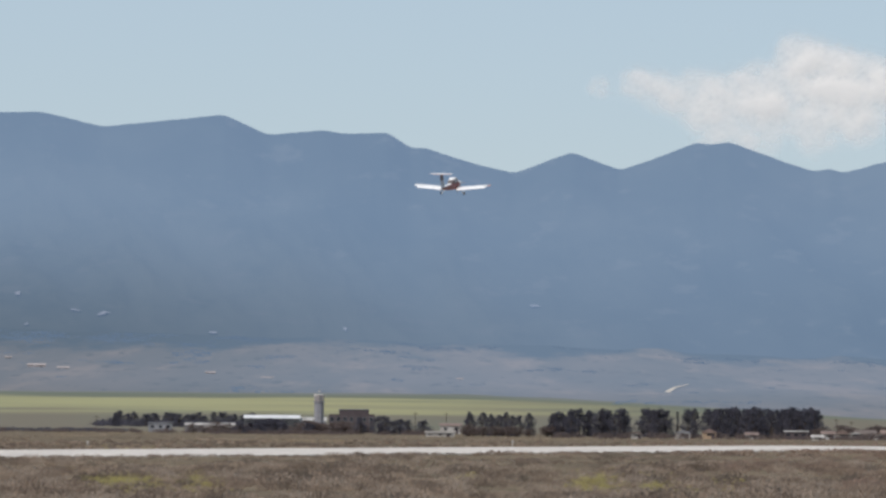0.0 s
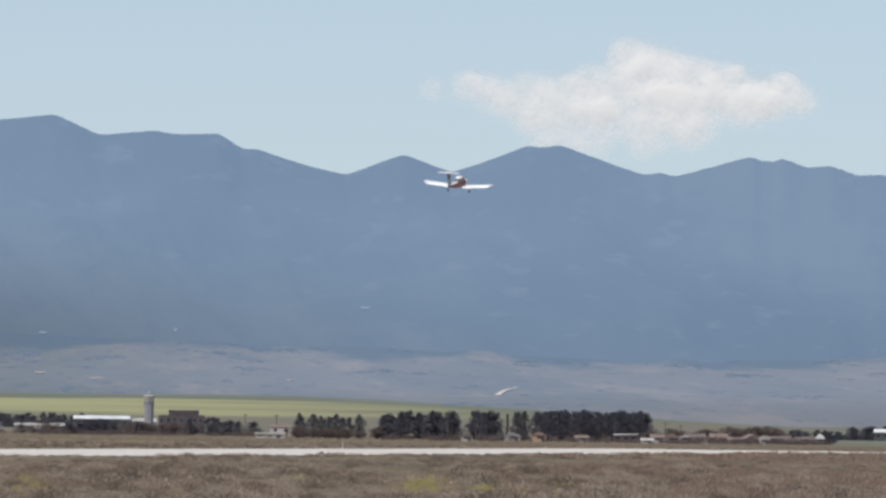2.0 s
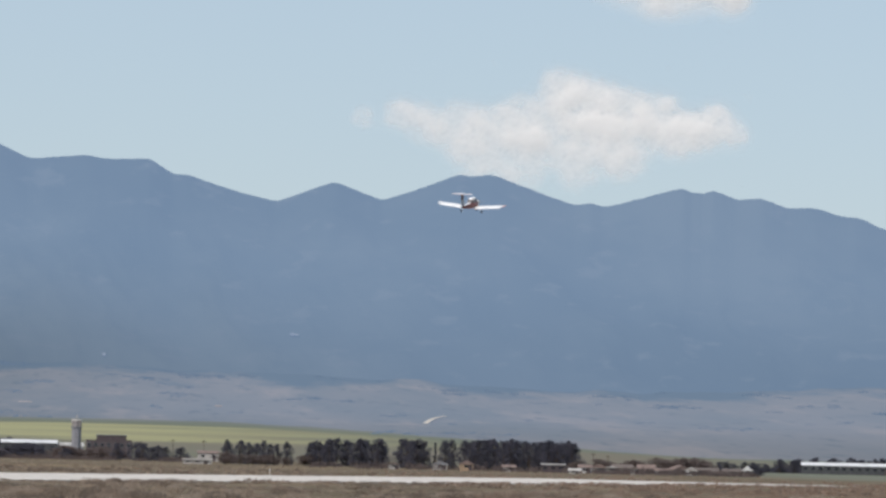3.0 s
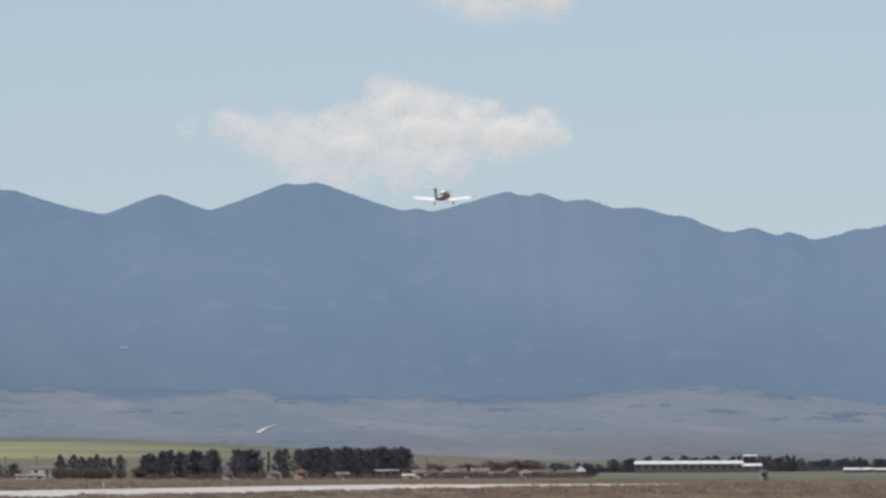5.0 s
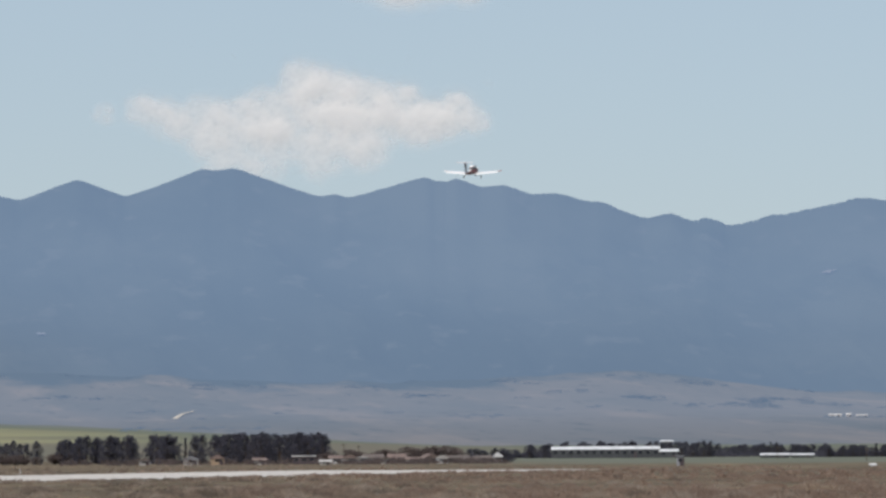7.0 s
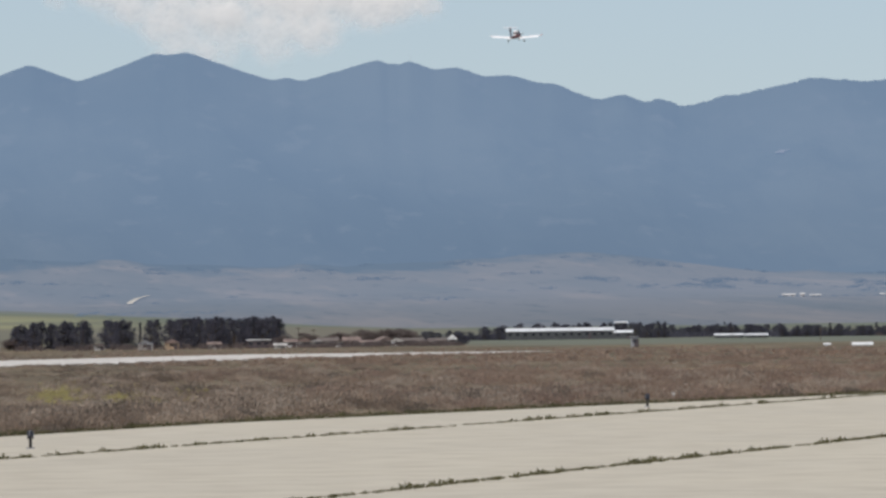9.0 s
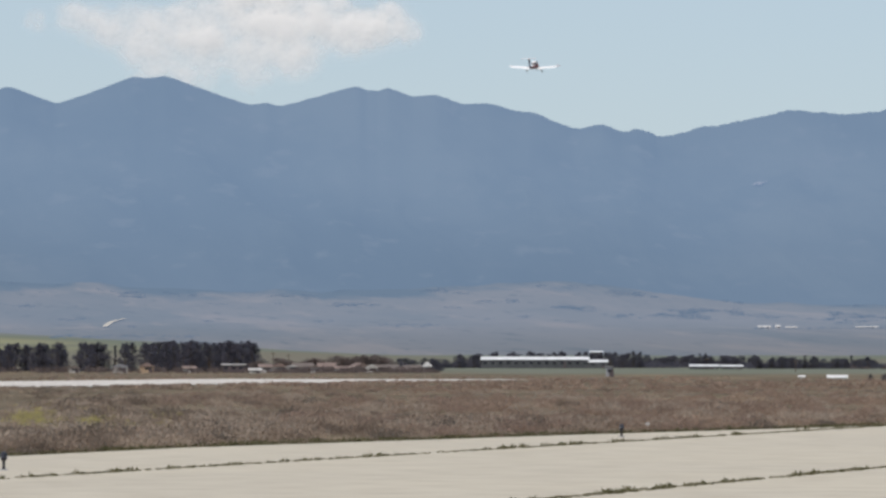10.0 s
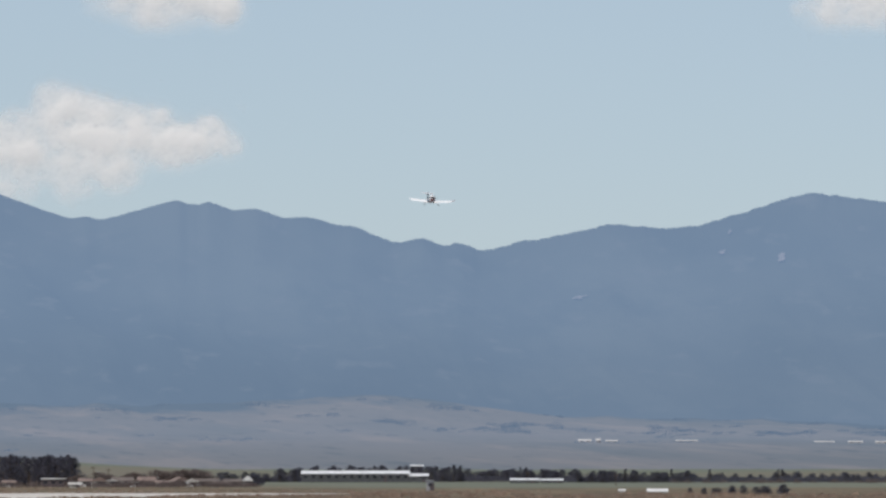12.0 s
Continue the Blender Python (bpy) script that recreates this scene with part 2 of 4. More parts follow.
AIR_WHITE = plain("aircraft_white", (0.97, 0.97, 0.96), 0.3, scale=0.3, second=(0.95, 0.95, 0.93), coat=0.5)
# blue-grey in place of white: the lower fin's shade put into its colour
AIR_SHADED_WHITE = plain("aircraft_shaded_white", (0.40, 0.45, 0.53), 0.4, scale=0.8)
AIR_PINK = plain("aircraft_faded_red", (0.52, 0.33, 0.31), 0.35, scale=0.8)
AIR_RED = plain("aircraft_red", (0.21, 0.04, 0.03), 0.45, scale=0.8, second=(0.17, 0.034, 0.027), coat=0.1)
AIR_GLASS = plain("cabin_perspex", (0.13, 0.11, 0.11), 0.3, scale=0.8)
AIR_DARK = plain("aircraft_dark_red", (0.09, 0.025, 0.025), 0.35, scale=0.8)
RUBBER = plain("tyre_rubber", (0.03, 0.03, 0.03), 0.85)
STEEL = plain("brushed_steel", (0.5, 0.5, 0.5), 0.35, metal=1.0)
BLUECAP = plain("dark_blue_lens", (0.012, 0.013, 0.025), 0.3)


# ---- building helpers ----
def ob_from(name, bm, material, smooth=False):
    me = bpy.data.meshes.new(name)
    bmesh.ops.recalc_face_normals(bm, faces=bm.faces)
    bm.to_mesh(me)
    bm.free()
    me.materials.append(material)
    if smooth:
        me.polygons.foreach_set("use_smooth", [True] * len(me.polygons))
    return new(name, me)


def part(name, bm, material, parent, label="", smooth=False):
    ob = ob_from(name, bm, material, smooth)
    ob.parent = parent
    return tagged(ob, label) if label else ob


def thing(name, m, label, category, group=""):
    ob = new(name)
    ob.empty_display_size = 0.5
    ob.matrix_basis = m
    return tagged(ob, label, category, group)


def box(bm, x0, x1, y0, y1, z0, z1, bevel=0.0):
    g = bmesh.ops.create_cube(bm, size=1.0, matrix=Matrix.Translation(((x0 + x1) / 2, (y0 + y1) / 2, (z0 + z1) / 2)) @ Matrix.Diagonal((x1 - x0, y1 - y0, z1 - z0, 1)))
    if bevel:
        bmesh.ops.bevel(bm, geom=list({e for v in g["verts"] for e in v.link_edges}), offset=bevel, segments=2, affect="EDGES")
    return bm


def boxed(*a, bevel=0.0):
    return box(bmesh.new(), *a, bevel=bevel)


def rod(bm, a, b, r0, r1, n=8):
    a, b = Vector(a), Vector(b)
    q = (b - a).to_track_quat("Z", "Y").to_matrix().to_4x4()
    bmesh.ops.create_cone(bm, cap_ends=True, segments=n, radius1=r0, radius2=r1, depth=(b - a).length, matrix=Matrix.Translation((a + b) / 2) @ q)
    return bm


def loft(rings):
    """A closed skin over rings of points, capped at both ends."""
    bm = bmesh.new()
    made = [[bm.verts.new(p) for p in ring] for ring in rings]
    for r, s in zip(made, made[1:]):
        for i in range(len(r)):
            bm.faces.new((r[i], r[(i + 1) % len(r)], s[(i + 1) % len(s)], s[i]))
    bm.faces.new(made[0])
    bm.faces.new(made[-1])
    return bm


def mesh_ob(name, verts, faces, material, smooth=False):
    me = bpy.data.meshes.new(name)
    me.from_pydata(verts, [], faces)
    me.materials.append(material)
    if smooth:
        me.polygons.foreach_set("use_smooth", [True] * len(me.polygons))
    me.update()
    return new(name, me)


# ---- the land ----
def smooth(t):
    t = min(1.0, max(0.0, t))
    return t * t * (3 - 2 * t)


def foot_height(az):
    """Degrees above the eye's level at which the mountains' foot shows."""
    a = max(-12.0, min(18.0, az))
    return 0.86 - 0.027 * a + 0.17 * math.exp(-((a - 7.7) / 1.4) ** 2) + 0.05 * noise.noise((a * 0.45, 3.7, 0)) + 0.035 * noise.noise((a * 2.3, 9.1, 0))


def land_z(d, az):
    """Height of the land at d metres from the eye in the direction az: flat, then a slope that rises to the mountains."""
    if d <= 1750:
        return 0.0
    z0 = math.tan(radians(0.30)) * 2620 + 4.0
    if d < 2620:
        return z0 * ((d - 1750) / 870) ** 1.3
    top = math.tan(radians(foot_height(az))) * 3900 + 4.0
    return z0 + (top - z0) * ((d - 2620) / 1280) ** 1.2 + 1.2 * noise.noise((d * 0.006, az * 2.4, 5.0)) * smooth((d - 2620) / 300)


def at(az, d, z=None):
    a = radians(az)
    return Vector((d * math.sin(a), d * math.cos(a), land_z(d, az) if z is None else z))


def facing(az, d, turn=0.0, z=None):
    """A pose on the land that faces the eye (its -y side) but for a turn."""
    p = at(az, d, z)
    return pose(p.x, p.y, p.z, 0, 0, -az + turn)


def sheet(name, azs, ds, material, zf=land_z):
    verts = [at(a, d, zf(d, a)) for d in ds for a in azs]
    n = len(azs)
    faces = [(j * n + i, j * n + i + 1, (j + 1) * n + i + 1, (j + 1) * n + i) for j in range(len(ds) - 1) for i in range(n - 1)]
    return mesh_ob(name, verts, faces, material, True)


AZ_ALL = [-180 + 6 * i for i in range(28)] + [-12 + 0.25 * i for i in range(121)] + [24 + 6 * i for i in range(27)]
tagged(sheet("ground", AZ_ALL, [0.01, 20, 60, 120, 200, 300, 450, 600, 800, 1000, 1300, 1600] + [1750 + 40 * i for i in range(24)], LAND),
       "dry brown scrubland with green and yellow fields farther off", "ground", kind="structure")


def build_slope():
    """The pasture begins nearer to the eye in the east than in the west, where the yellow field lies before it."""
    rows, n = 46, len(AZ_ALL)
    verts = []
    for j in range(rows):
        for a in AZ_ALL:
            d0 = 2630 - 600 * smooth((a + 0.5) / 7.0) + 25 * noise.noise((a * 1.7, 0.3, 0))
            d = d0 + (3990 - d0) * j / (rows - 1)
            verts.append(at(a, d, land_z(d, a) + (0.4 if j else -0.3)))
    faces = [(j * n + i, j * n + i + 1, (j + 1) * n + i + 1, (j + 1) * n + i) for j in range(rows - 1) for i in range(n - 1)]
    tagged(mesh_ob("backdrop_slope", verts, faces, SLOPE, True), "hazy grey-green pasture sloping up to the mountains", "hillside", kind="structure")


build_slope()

# hills of the skyline: direction, height in degrees, steepness to either side
HILLS = [
    (-5.20, 3.412, 0.35, 0.25), (-4.58, 3.456, 0.02, 0.24), (-3.44, 3.248, 0.20, 0.21), (-2.51, 3.438, 0.11, 0.47), (-1.38, 3.275, 0.11, 0.22),
    (-0.67, 3.252, 0.03, 0.65), (-0.25, 3.085, 0.02, 0.33), (1.45, 3.033, 0.38, 0.37), (2.88, 3.154, 0.40, 0.25), (3.05, 3.142, 0.30, 0.30), (3.21, 3.164, 0.28, 0.37),
    (4.35, 2.866, 0.28, 0.34), (5.395, 3.052, 0.28, 0.62), (5.56, 3.008, 0.40, 0.40), (5.735, 3.036, 0.62, 0.45), (6.27, 2.955, 0.08, 0.38), (6.87, 2.857, 0.02, 0.31),
    (7.32, 2.770, 0.02, 0.43), (8.14, 2.620, 0.23, 0.38), (8.59, 2.567, 0.20, 0.46), (9.28, 2.590, 0.55, 0.02), (10.35, 2.782, 0.21, 0.11),
    (11.18, 2.750, 0.12, 0.34), (12.55, 3.125, 0.30, 0.13), (13.51, 2.972, 0.31, 0.35)]


@functools.lru_cache(None)
def skyline(az):
    far = 3.0 + 0.5 * noise.noise((az * 0.22, 1.0, 0)) + 0.2 * noise.noise((az * 0.7, 2.0, 0))
    v = [h - (math.sqrt((az - a) ** 2 + 0.0025) - 0.05) * (l if az < a else r) for a, h, l, r in HILLS]
    top = max(v)
    near = top + 0.012 * math.log(sum(math.exp((q - top) / 0.012) for q in v))
    w = max(smooth((-5.3 - az) / 1.5), smooth((az - 14.0) / 2.0))
    return near * (1 - w) + far * w


@functools.lru_cache(None)
def broad_skyline(az):
    """The skyline with its single hills smoothed away, for the body of the range."""
    return sum(skyline(az + 0.3 * k) for k in range(-5, 6)) / 11


def mountain_z(s, az):
    """Height on the mountainside: s runs from the foot (0) over the crest (1) to the far side."""
    foot = math.tan(radians(foot_height(az))) * 3900 + 2.0
    near_top = smooth((s - 0.25) / 0.75) ** 2
    crest = math.tan(radians(skyline(az) * near_top + broad_skyline(az) * (1 - near_top))) * 4600 + 4.0
    rough_edge = (0.3 + 0.8 * smooth((az - 3.0) / 7.0)) * (0.7 * noise.noise((az * 9.0, 0.5, 0)) + 0.9 * noise.noise((az * 27.0, 4.5, 0)) + 0.45 * noise.noise((az * 70.0, 8.5, 0)))
    crest += rough_edge * min(1.0, s) ** 24
    if s > 1:
        return crest - (s - 1) * 420
    spur = noise.ridged_multi_fractal((az * 0.6 + s * 1.3, s * 1.5, 2.0), 0.9, 2.1, 5, 0.9, 2.0)
    z = foot - 6.0 + (crest - foot + 6.0) * (0.75 * s + 0.25 * s * s)
    return z + (spur - 1.2) * 8.0 * math.sin(math.pi * s) ** 0.8 * (1 - 0.35 * s)


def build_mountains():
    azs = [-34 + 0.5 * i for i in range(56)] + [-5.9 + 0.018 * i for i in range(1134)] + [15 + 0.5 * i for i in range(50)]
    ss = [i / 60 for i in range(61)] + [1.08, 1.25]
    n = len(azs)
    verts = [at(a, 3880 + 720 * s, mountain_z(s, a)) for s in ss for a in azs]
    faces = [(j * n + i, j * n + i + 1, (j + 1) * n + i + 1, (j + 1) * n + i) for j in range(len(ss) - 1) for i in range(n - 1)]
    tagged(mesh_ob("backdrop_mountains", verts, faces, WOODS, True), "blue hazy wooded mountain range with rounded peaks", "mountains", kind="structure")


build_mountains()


def rock_scar(az, el, wide, high, seed):
    """A pale bare patch of rock on the mountainside."""
    rng = np.random.default_rng(seed)
    s = min((k / 400 for k in range(401)), key=lambda q: abs(math.degrees(math.atan2(mountain_z(q, az) - 4.0, 3880 + 720 * q)) - el))
    ds = high * 75.0 / 260.0
    bm = bmesh.new()
    mid = bm.verts.new(at(az, 3880 + 720 * s - 2, mountain_z(s, az) + 1.0))
    ring = []
    for k in range(14):
        a, r = 2 * math.pi * k / 14, rng.uniform(0.35, 1.2)
        q, z = s + ds * r * math.sin(a) * 0.5, az + wide * r * math.cos(a) * 0.5
        ring.append(bm.verts.new(at(z, 3880 + 720 * q - 4, mountain_z(q, z) + 0.5)))
    for k in range(14):
        bm.faces.new((mid, ring[k], ring[(k + 1) % 14]))
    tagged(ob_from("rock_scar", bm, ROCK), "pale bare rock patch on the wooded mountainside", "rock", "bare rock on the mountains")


for k, (az, el, wide, high) in enumerate(((1.03, 1.30, 0.13, 0.07), (-3.83, 1.19, 0.16, 0.06), (-4.8, 1.40, 0.08, 0.07), (-4.15, 1.22, 0.12, 0.04), (-4.7, 1.06, 0.06, 0.05), (11.64, 2.69, 0.04, 0.07),
                                          (11.56, 2.46, 0.08, 0.06), (12.23, 2.40, 0.10, 0.12), (9.95, 1.95, 0.16, 0.05), (-1.1, 1.03, 0.05, 0.06), (-2.6, 0.98, 0.10, 0.04))):
    rock_scar(az, el, wide, high, 200 + k)


# ---- clouds ----
def build_cloud(lumps, seed, label, small=120, dist=4860.0):
    """One cumulus: a softly heaped front over lumps (direction, height, radius, all in degrees), thin where little vapour lies behind it."""
    rng = np.random.default_rng(seed)
    big = np.array(lumps, float)
    extra = []
    for _ in range(small):
        a, e, r = big[rng.integers(len(big))]
        w, k = rng.uniform(0, 2 * math.pi), rng.uniform(0.4, 1.0)
        extra.append((a + r * k * math.cos(w), e + r * k * 0.7 * math.sin(w), r * rng.uniform(0.2, 0.45)))
    allp = np.vstack([big, np.array(extra)])
    a0, a1 = (allp[:, 0] - allp[:, 2]).min() - 0.15, (allp[:, 0] + allp[:, 2]).max() + 0.15
    e0, e1 = (allp[:, 1] - allp[:, 2]).min() - 0.15, (allp[:, 1] + allp[:, 2]).max() + 0.15
    na, ne = int((a1 - a0) / 0.02), int((e1 - e0) / 0.02)
    ga, ge = np.meshgrid(np.linspace(a0, a1, na), np.linspace(e0, e1, ne))
    thick = np.zeros_like(ga)
    for k, (a, e, r) in enumerate(allp):
        q = ((ga - a) ** 2 + (ge - e) ** 2) / (r * r)
        thick += (1.1 if k < len(big) else 0.35) * np.exp(-1.3 * q ** 2)
    rough = np.array([noise.fractal((a * 4.5, e * 6.0, seed), 0.75, 2.1, 5) for a, e in zip(ga.ravel(), ge.ravel())]).reshape(ga.shape)
    thick = np.maximum(thick * (0.9 + 0.5 * rough) + 0.2 * rough - 0.12, 0)
    low, top = big[:, 1].min() - 0.25, big[:, 1].max()
    thick *= np.clip(0.48 + 0.8 * (ge - low) / (top - low), 0.48, 1.0) * np.clip(0.25 + 0.42 * (ga - a0), 0, 1) * np.clip(0.45 + 1.6 * (a1 - ga), 0, 1)
    heap = thick.copy()
    soft = thick.copy()
    for k in range(60):
        for field in (heap, soft) if k < 22 else (soft,):
            field[1:-1, 1:-1] = (field[1:-1, 1:-1] * 2 + field[:-2, 1:-1] + field[2:, 1:-1] + field[1:-1, :-2] + field[1:-1, 2:]) / 6
    ob = thing("cloud", Matrix(), label, "cloud", "clouds over the mountains")
    for name, vapour, front, dense in (("billow", thick, dist - np.minimum(heap, 2.5) * 1.5, 1.0), ("veil", np.maximum(soft - 0.05, 0), dist + np.minimum(soft, 2.5) * 5.0, 0.6)):
        verts = [at(a, f, 4 + f * math.tan(radians(e))) for a, e, f in zip(ga.ravel(), ge.ravel(), front.ravel())]
        keep = vapour.ravel() > 0.004
        faces = [f for f in ((j * na + i, j * na + i + 1, (j + 1) * na + i + 1, (j + 1) * na + i) for j in range(ne - 1) for i in range(na - 1)) if all(keep[k] for k in f)]
        layer = mesh_ob(name, verts, faces, CLOUD, True)
        layer.data.attributes.new("thickness", "FLOAT", "POINT").data.foreach_set("value", (1 - np.exp(-dense * vapour.ravel())).astype(np.float32))
        layer.parent = ob


MAIN = [(1.75, 3.78, 0.14), (2.18, 3.84, 0.2), (2.45, 3.72, 0.24), (2.85, 3.68, 0.3), (3.25, 3.66, 0.34), (3.6, 3.72, 0.34), (3.97, 4.12, 0.27), (4.3, 3.98, 0.34), (4.25, 3.6, 0.38), (4.7, 3.9, 0.34),
        (4.75, 3.55, 0.34), (5.1, 3.82, 0.28), (5.45, 3.72, 0.24), (5.75, 3.82, 0.2), (5.98, 3.68, 0.16), (5.3, 3.62, 0.24), (5.62, 3.64, 0.2), (3.0, 3.35, 0.3), (3.6, 3.32, 0.34), (4.2, 3.3, 0.3), (4.7, 3.3, 0.2)]
build_cloud(MAIN, 3, "large soft white cumulus cloud above the ridge")
build_cloud([(4.6, 5.34, 0.3), (5.0, 5.24, 0.32), (5.35, 5.25, 0.34), (5.85, 5.24, 0.24), (6.0, 5.2, 0.16), (5.6, 5.5, 0.4), (5.0, 5.5, 0.4)], 5, "small white cloud high above the ridge", 50)
build_cloud([(12.55, 5.16, 0.2), (12.9, 5.2, 0.3), (13.3, 5.22, 0.32), (13.8, 5.2, 0.35), (13.4, 5.5, 0.45), (12.8, 5.4, 0.3)], 8, "white cloud edge above the far ridge", 40)

# ---- runway, taxiway ----
ALONG, ACROSS = Vector((0.405, 0.914, 0)), Vector((0.914, -0.405, 0))


def strip_point(u, n, z):
    return ALONG * u + ACROSS * n + Vector((0, 0, z))


def slab(name, outline, z, material, label, category):
    """A paved slab over an outline of (along, across) points, with edges that go down into the soil."""
    bm = bmesh.new()
    top = [bm.verts.new(strip_point(u, n, z)) for u, n in outline]
    low = [bm.verts.new(strip_point(u, n, -0.3)) for u, n in outline]
    bm.faces.new(top)
    for i in range(len(top)):
        k = (i + 1) % len(top)
        bm.faces.new((top[i], low[i], low[k], top[k]))
    return tagged(ob_from(name, bm, material), label, category, kind="structure")


slab("runway", [(280, -303), (280, -243), (825, -243), (825, -303)], 0.10, RUNWAY, "long pale bleached asphalt runway", "runway")
slab("taxiway", [(20, 60), (20, -77), (205, -76.5), (245, -70.5), (300, -60), (420, -59), (420, 60)], 0.06, CONCRETE, "pale concrete taxiway with weeds in its joints", "taxiway")


# ---- scrub and weeds ----
def tufts(name, spots, material, blades, seed, label, category, spread=0.5, width=0.12):
    """Low bushes as one sheet of many twigs: spots are (x, y, z, height)."""
    rng = np.random.default_rng(seed)
    p = np.repeat(np.array(spots, float), blades, axis=0)
    n = len(p)
    w, r = rng.uniform(0, 2 * math.pi, n), np.sqrt(rng.uniform(0, 1, n))
    h = p[:, 3] * rng.uniform(0.45, 1.0, n) * (1.05 - 0.55 * r)
    bx, by = p[:, 0] + r * np.cos(w) * p[:, 3] * spread, p[:, 1] + r * np.sin(w) * p[:, 3] * spread
    turn, half = rng.uniform(-0.7, 0.7, n), p[:, 3] * width * rng.uniform(0.6, 1.4, n)
    dx, dy = np.cos(turn) * half, np.sin(turn) * half
    tx, ty = bx + np.cos(w) * h * 0.8 * r, by + np.sin(w) * h * 0.8 * r
    v = np.empty((n, 4, 3))
    v[:, 0] = np.stack([bx - dx, by - dy, p[:, 2] - 0.03], 1)
    v[:, 1] = np.stack([bx + dx, by + dy, p[:, 2] - 0.03], 1)
    v[:, 2] = np.stack([tx + dx * 0.7, ty + dy * 0.7, p[:, 2] + h * 0.9], 1)
    v[:, 3] = np.stack([tx - dx * 0.5, ty - dy * 0.5, p[:, 2] + h], 1)
    me = bpy.data.meshes.new(name)
    me.vertices.add(4 * n)
    me.loops.add(4 * n)
    me.polygons.add(n)
    me.vertices.foreach_set("co", v.ravel())
    me.loops.foreach_set("vertex_index", np.arange(4 * n, dtype=np.int32))
    me.polygons.foreach_set("loop_start", np.arange(0, 4 * n, 4, dtype=np.int32))
    me.update(calc_edges=True)
    me.validate()
    me.materials.append(material)
    return tagged(new(name, me), label, category, kind="stuff")


def bushes(name, spots, material, facets, seed, label, category, wide=1.3, size=0.28, slim=0.22):
    """Rounded low bushes as one sheet of small facets: spots are (x, y, z, height)."""
    rng = np.random.default_rng(seed)
    p = np.repeat(np.array(spots, float), facets, axis=0)
    n = len(p)
    d = rng.normal(size=(n, 3))
    d /= np.linalg.norm(d, axis=1)[:, None]
    d *= rng.uniform(0.5, 1.0, n)[:, None]
    h = p[:, 3]
    c = np.stack([p[:, 0] + d[:, 0] * h * wide, p[:, 1] + d[:, 1] * h * wide, p[:, 2] + np.abs(d[:, 2]) * h * 0.85], 1)
    a, e = rng.normal(size=(n, 3)), rng.normal(size=(n, 3))
    a[:, 2] = np.abs(a[:, 2]) + 0.6
    a *= (h * size / np.linalg.norm(a, axis=1))[:, None]
    e *= (h * size * slim / np.linalg.norm(e, axis=1))[:, None]
    v = np.stack([c + a, c + e, c - a * 0.9, c - e * 0.8], 1)
    me = bpy.data.meshes.new(name)
    me.vertices.add(4 * n)
    me.loops.add(4 * n)
    me.polygons.add(n)
    me.vertices.foreach_set("co", v.ravel())
    me.loops.foreach_set("vertex_index", np.arange(4 * n, dtype=np.int32))
    me.polygons.foreach_set("loop_start", np.arange(0, 4 * n, 4, dtype=np.int32))
    me.update(calc_edges=True)
    me.validate()
    me.materials.append(material)
    return tagged(new(name, me), label, category, kind="stuff")


def hedge_spots(az0, az1, d, h0, h1, count, seed):
    rng = np.random.default_rng(seed)
    out = []
    for _ in range(count):
        p = at(rng.uniform(az0, az1), d + rng.uniform(-25, 25))
        out.append((p.x, p.y, p.z, rng.uniform(h0, h1)))
    return out


def taxi_edge(u):
    return np.interp(u, [20, 205, 245, 300, 420], [-77, -76.5, -70.5, -60, -59])


def scrub_spots(d0, d1, count, seed, low, high):
    rng = np.random.default_rng(seed)
    out = []
    while len(out) < count:
        d, az = d0 * (d1 / d0) ** rng.uniform(), rng.uniform(-6.5, 14.8)
        x, y = d * math.sin(radians(az)), d * math.cos(radians(az))
        u, n = 0.405 * x + 0.914 * y, 0.914 * x - 0.405 * y
        if n > taxi_edge(u) - 0.5 and u < 420 or (-305 < n < -241 and u < 827):
            continue
        if az > 6.4 + 0.4 * noise.noise((d * 0.01, 0, 0)) and d > (1000 if az < 9.6 else 850):
            continue
        big = noise.noise((x * 0.06, y * 0.03, 2.0)) + 0.6 * noise.noise((x * 0.2, y * 0.1, 7.0))
        h = (low + (high - low) * rng.uniform() ** 3) * max(0.3, 1 + 1.5 * big)
        if big < -0.45 and rng.uniform() < 0.6:
            continue
        out.append((x, y, 0.0, min(0.95, max(0.08, h)) * (1 - 0.3 * smooth((d - 380) / 150) - 0.35 * smooth((d - 700) / 400))))
    return out


bushes("scrub", scrub_spots(185, 640, 15000, 11, 0.14, 0.5), SCRUB, 52, 12, "low brown dry scrub", "scrub", 1.4, 0.27, 0.24)
bushes("scrub", scrub_spots(190, 620, 900, 15, 0.5, 1.0), SCRUB, 260, 16, "larger rounded dry bushes in the scrub", "scrub", 1.6, 0.14, 0.35)

bushes("scrub", scrub_spots(190, 560, 420, 71, 0.55, 1.15), PALEBUSH, 300, 72, "bleached pale bushes in the scrub", "scrub", 1.8, 0.13, 0.35)
bushes("scrub", scrub_spots(200, 640, 230, 73, 0.45, 0.95), DARKBUSH, 240, 74, "dark brown bushes in the scrub", "scrub", 1.6, 0.14, 0.35)
bushes("scrub", [p for p in scrub_spots(190, 620, 560, 75, 0.5, 1.05) if p[0] > 24], RUSTBUSH, 240, 76, "reddish brown bushes in the scrub", "scrub", 1.7, 0.14, 0.35)


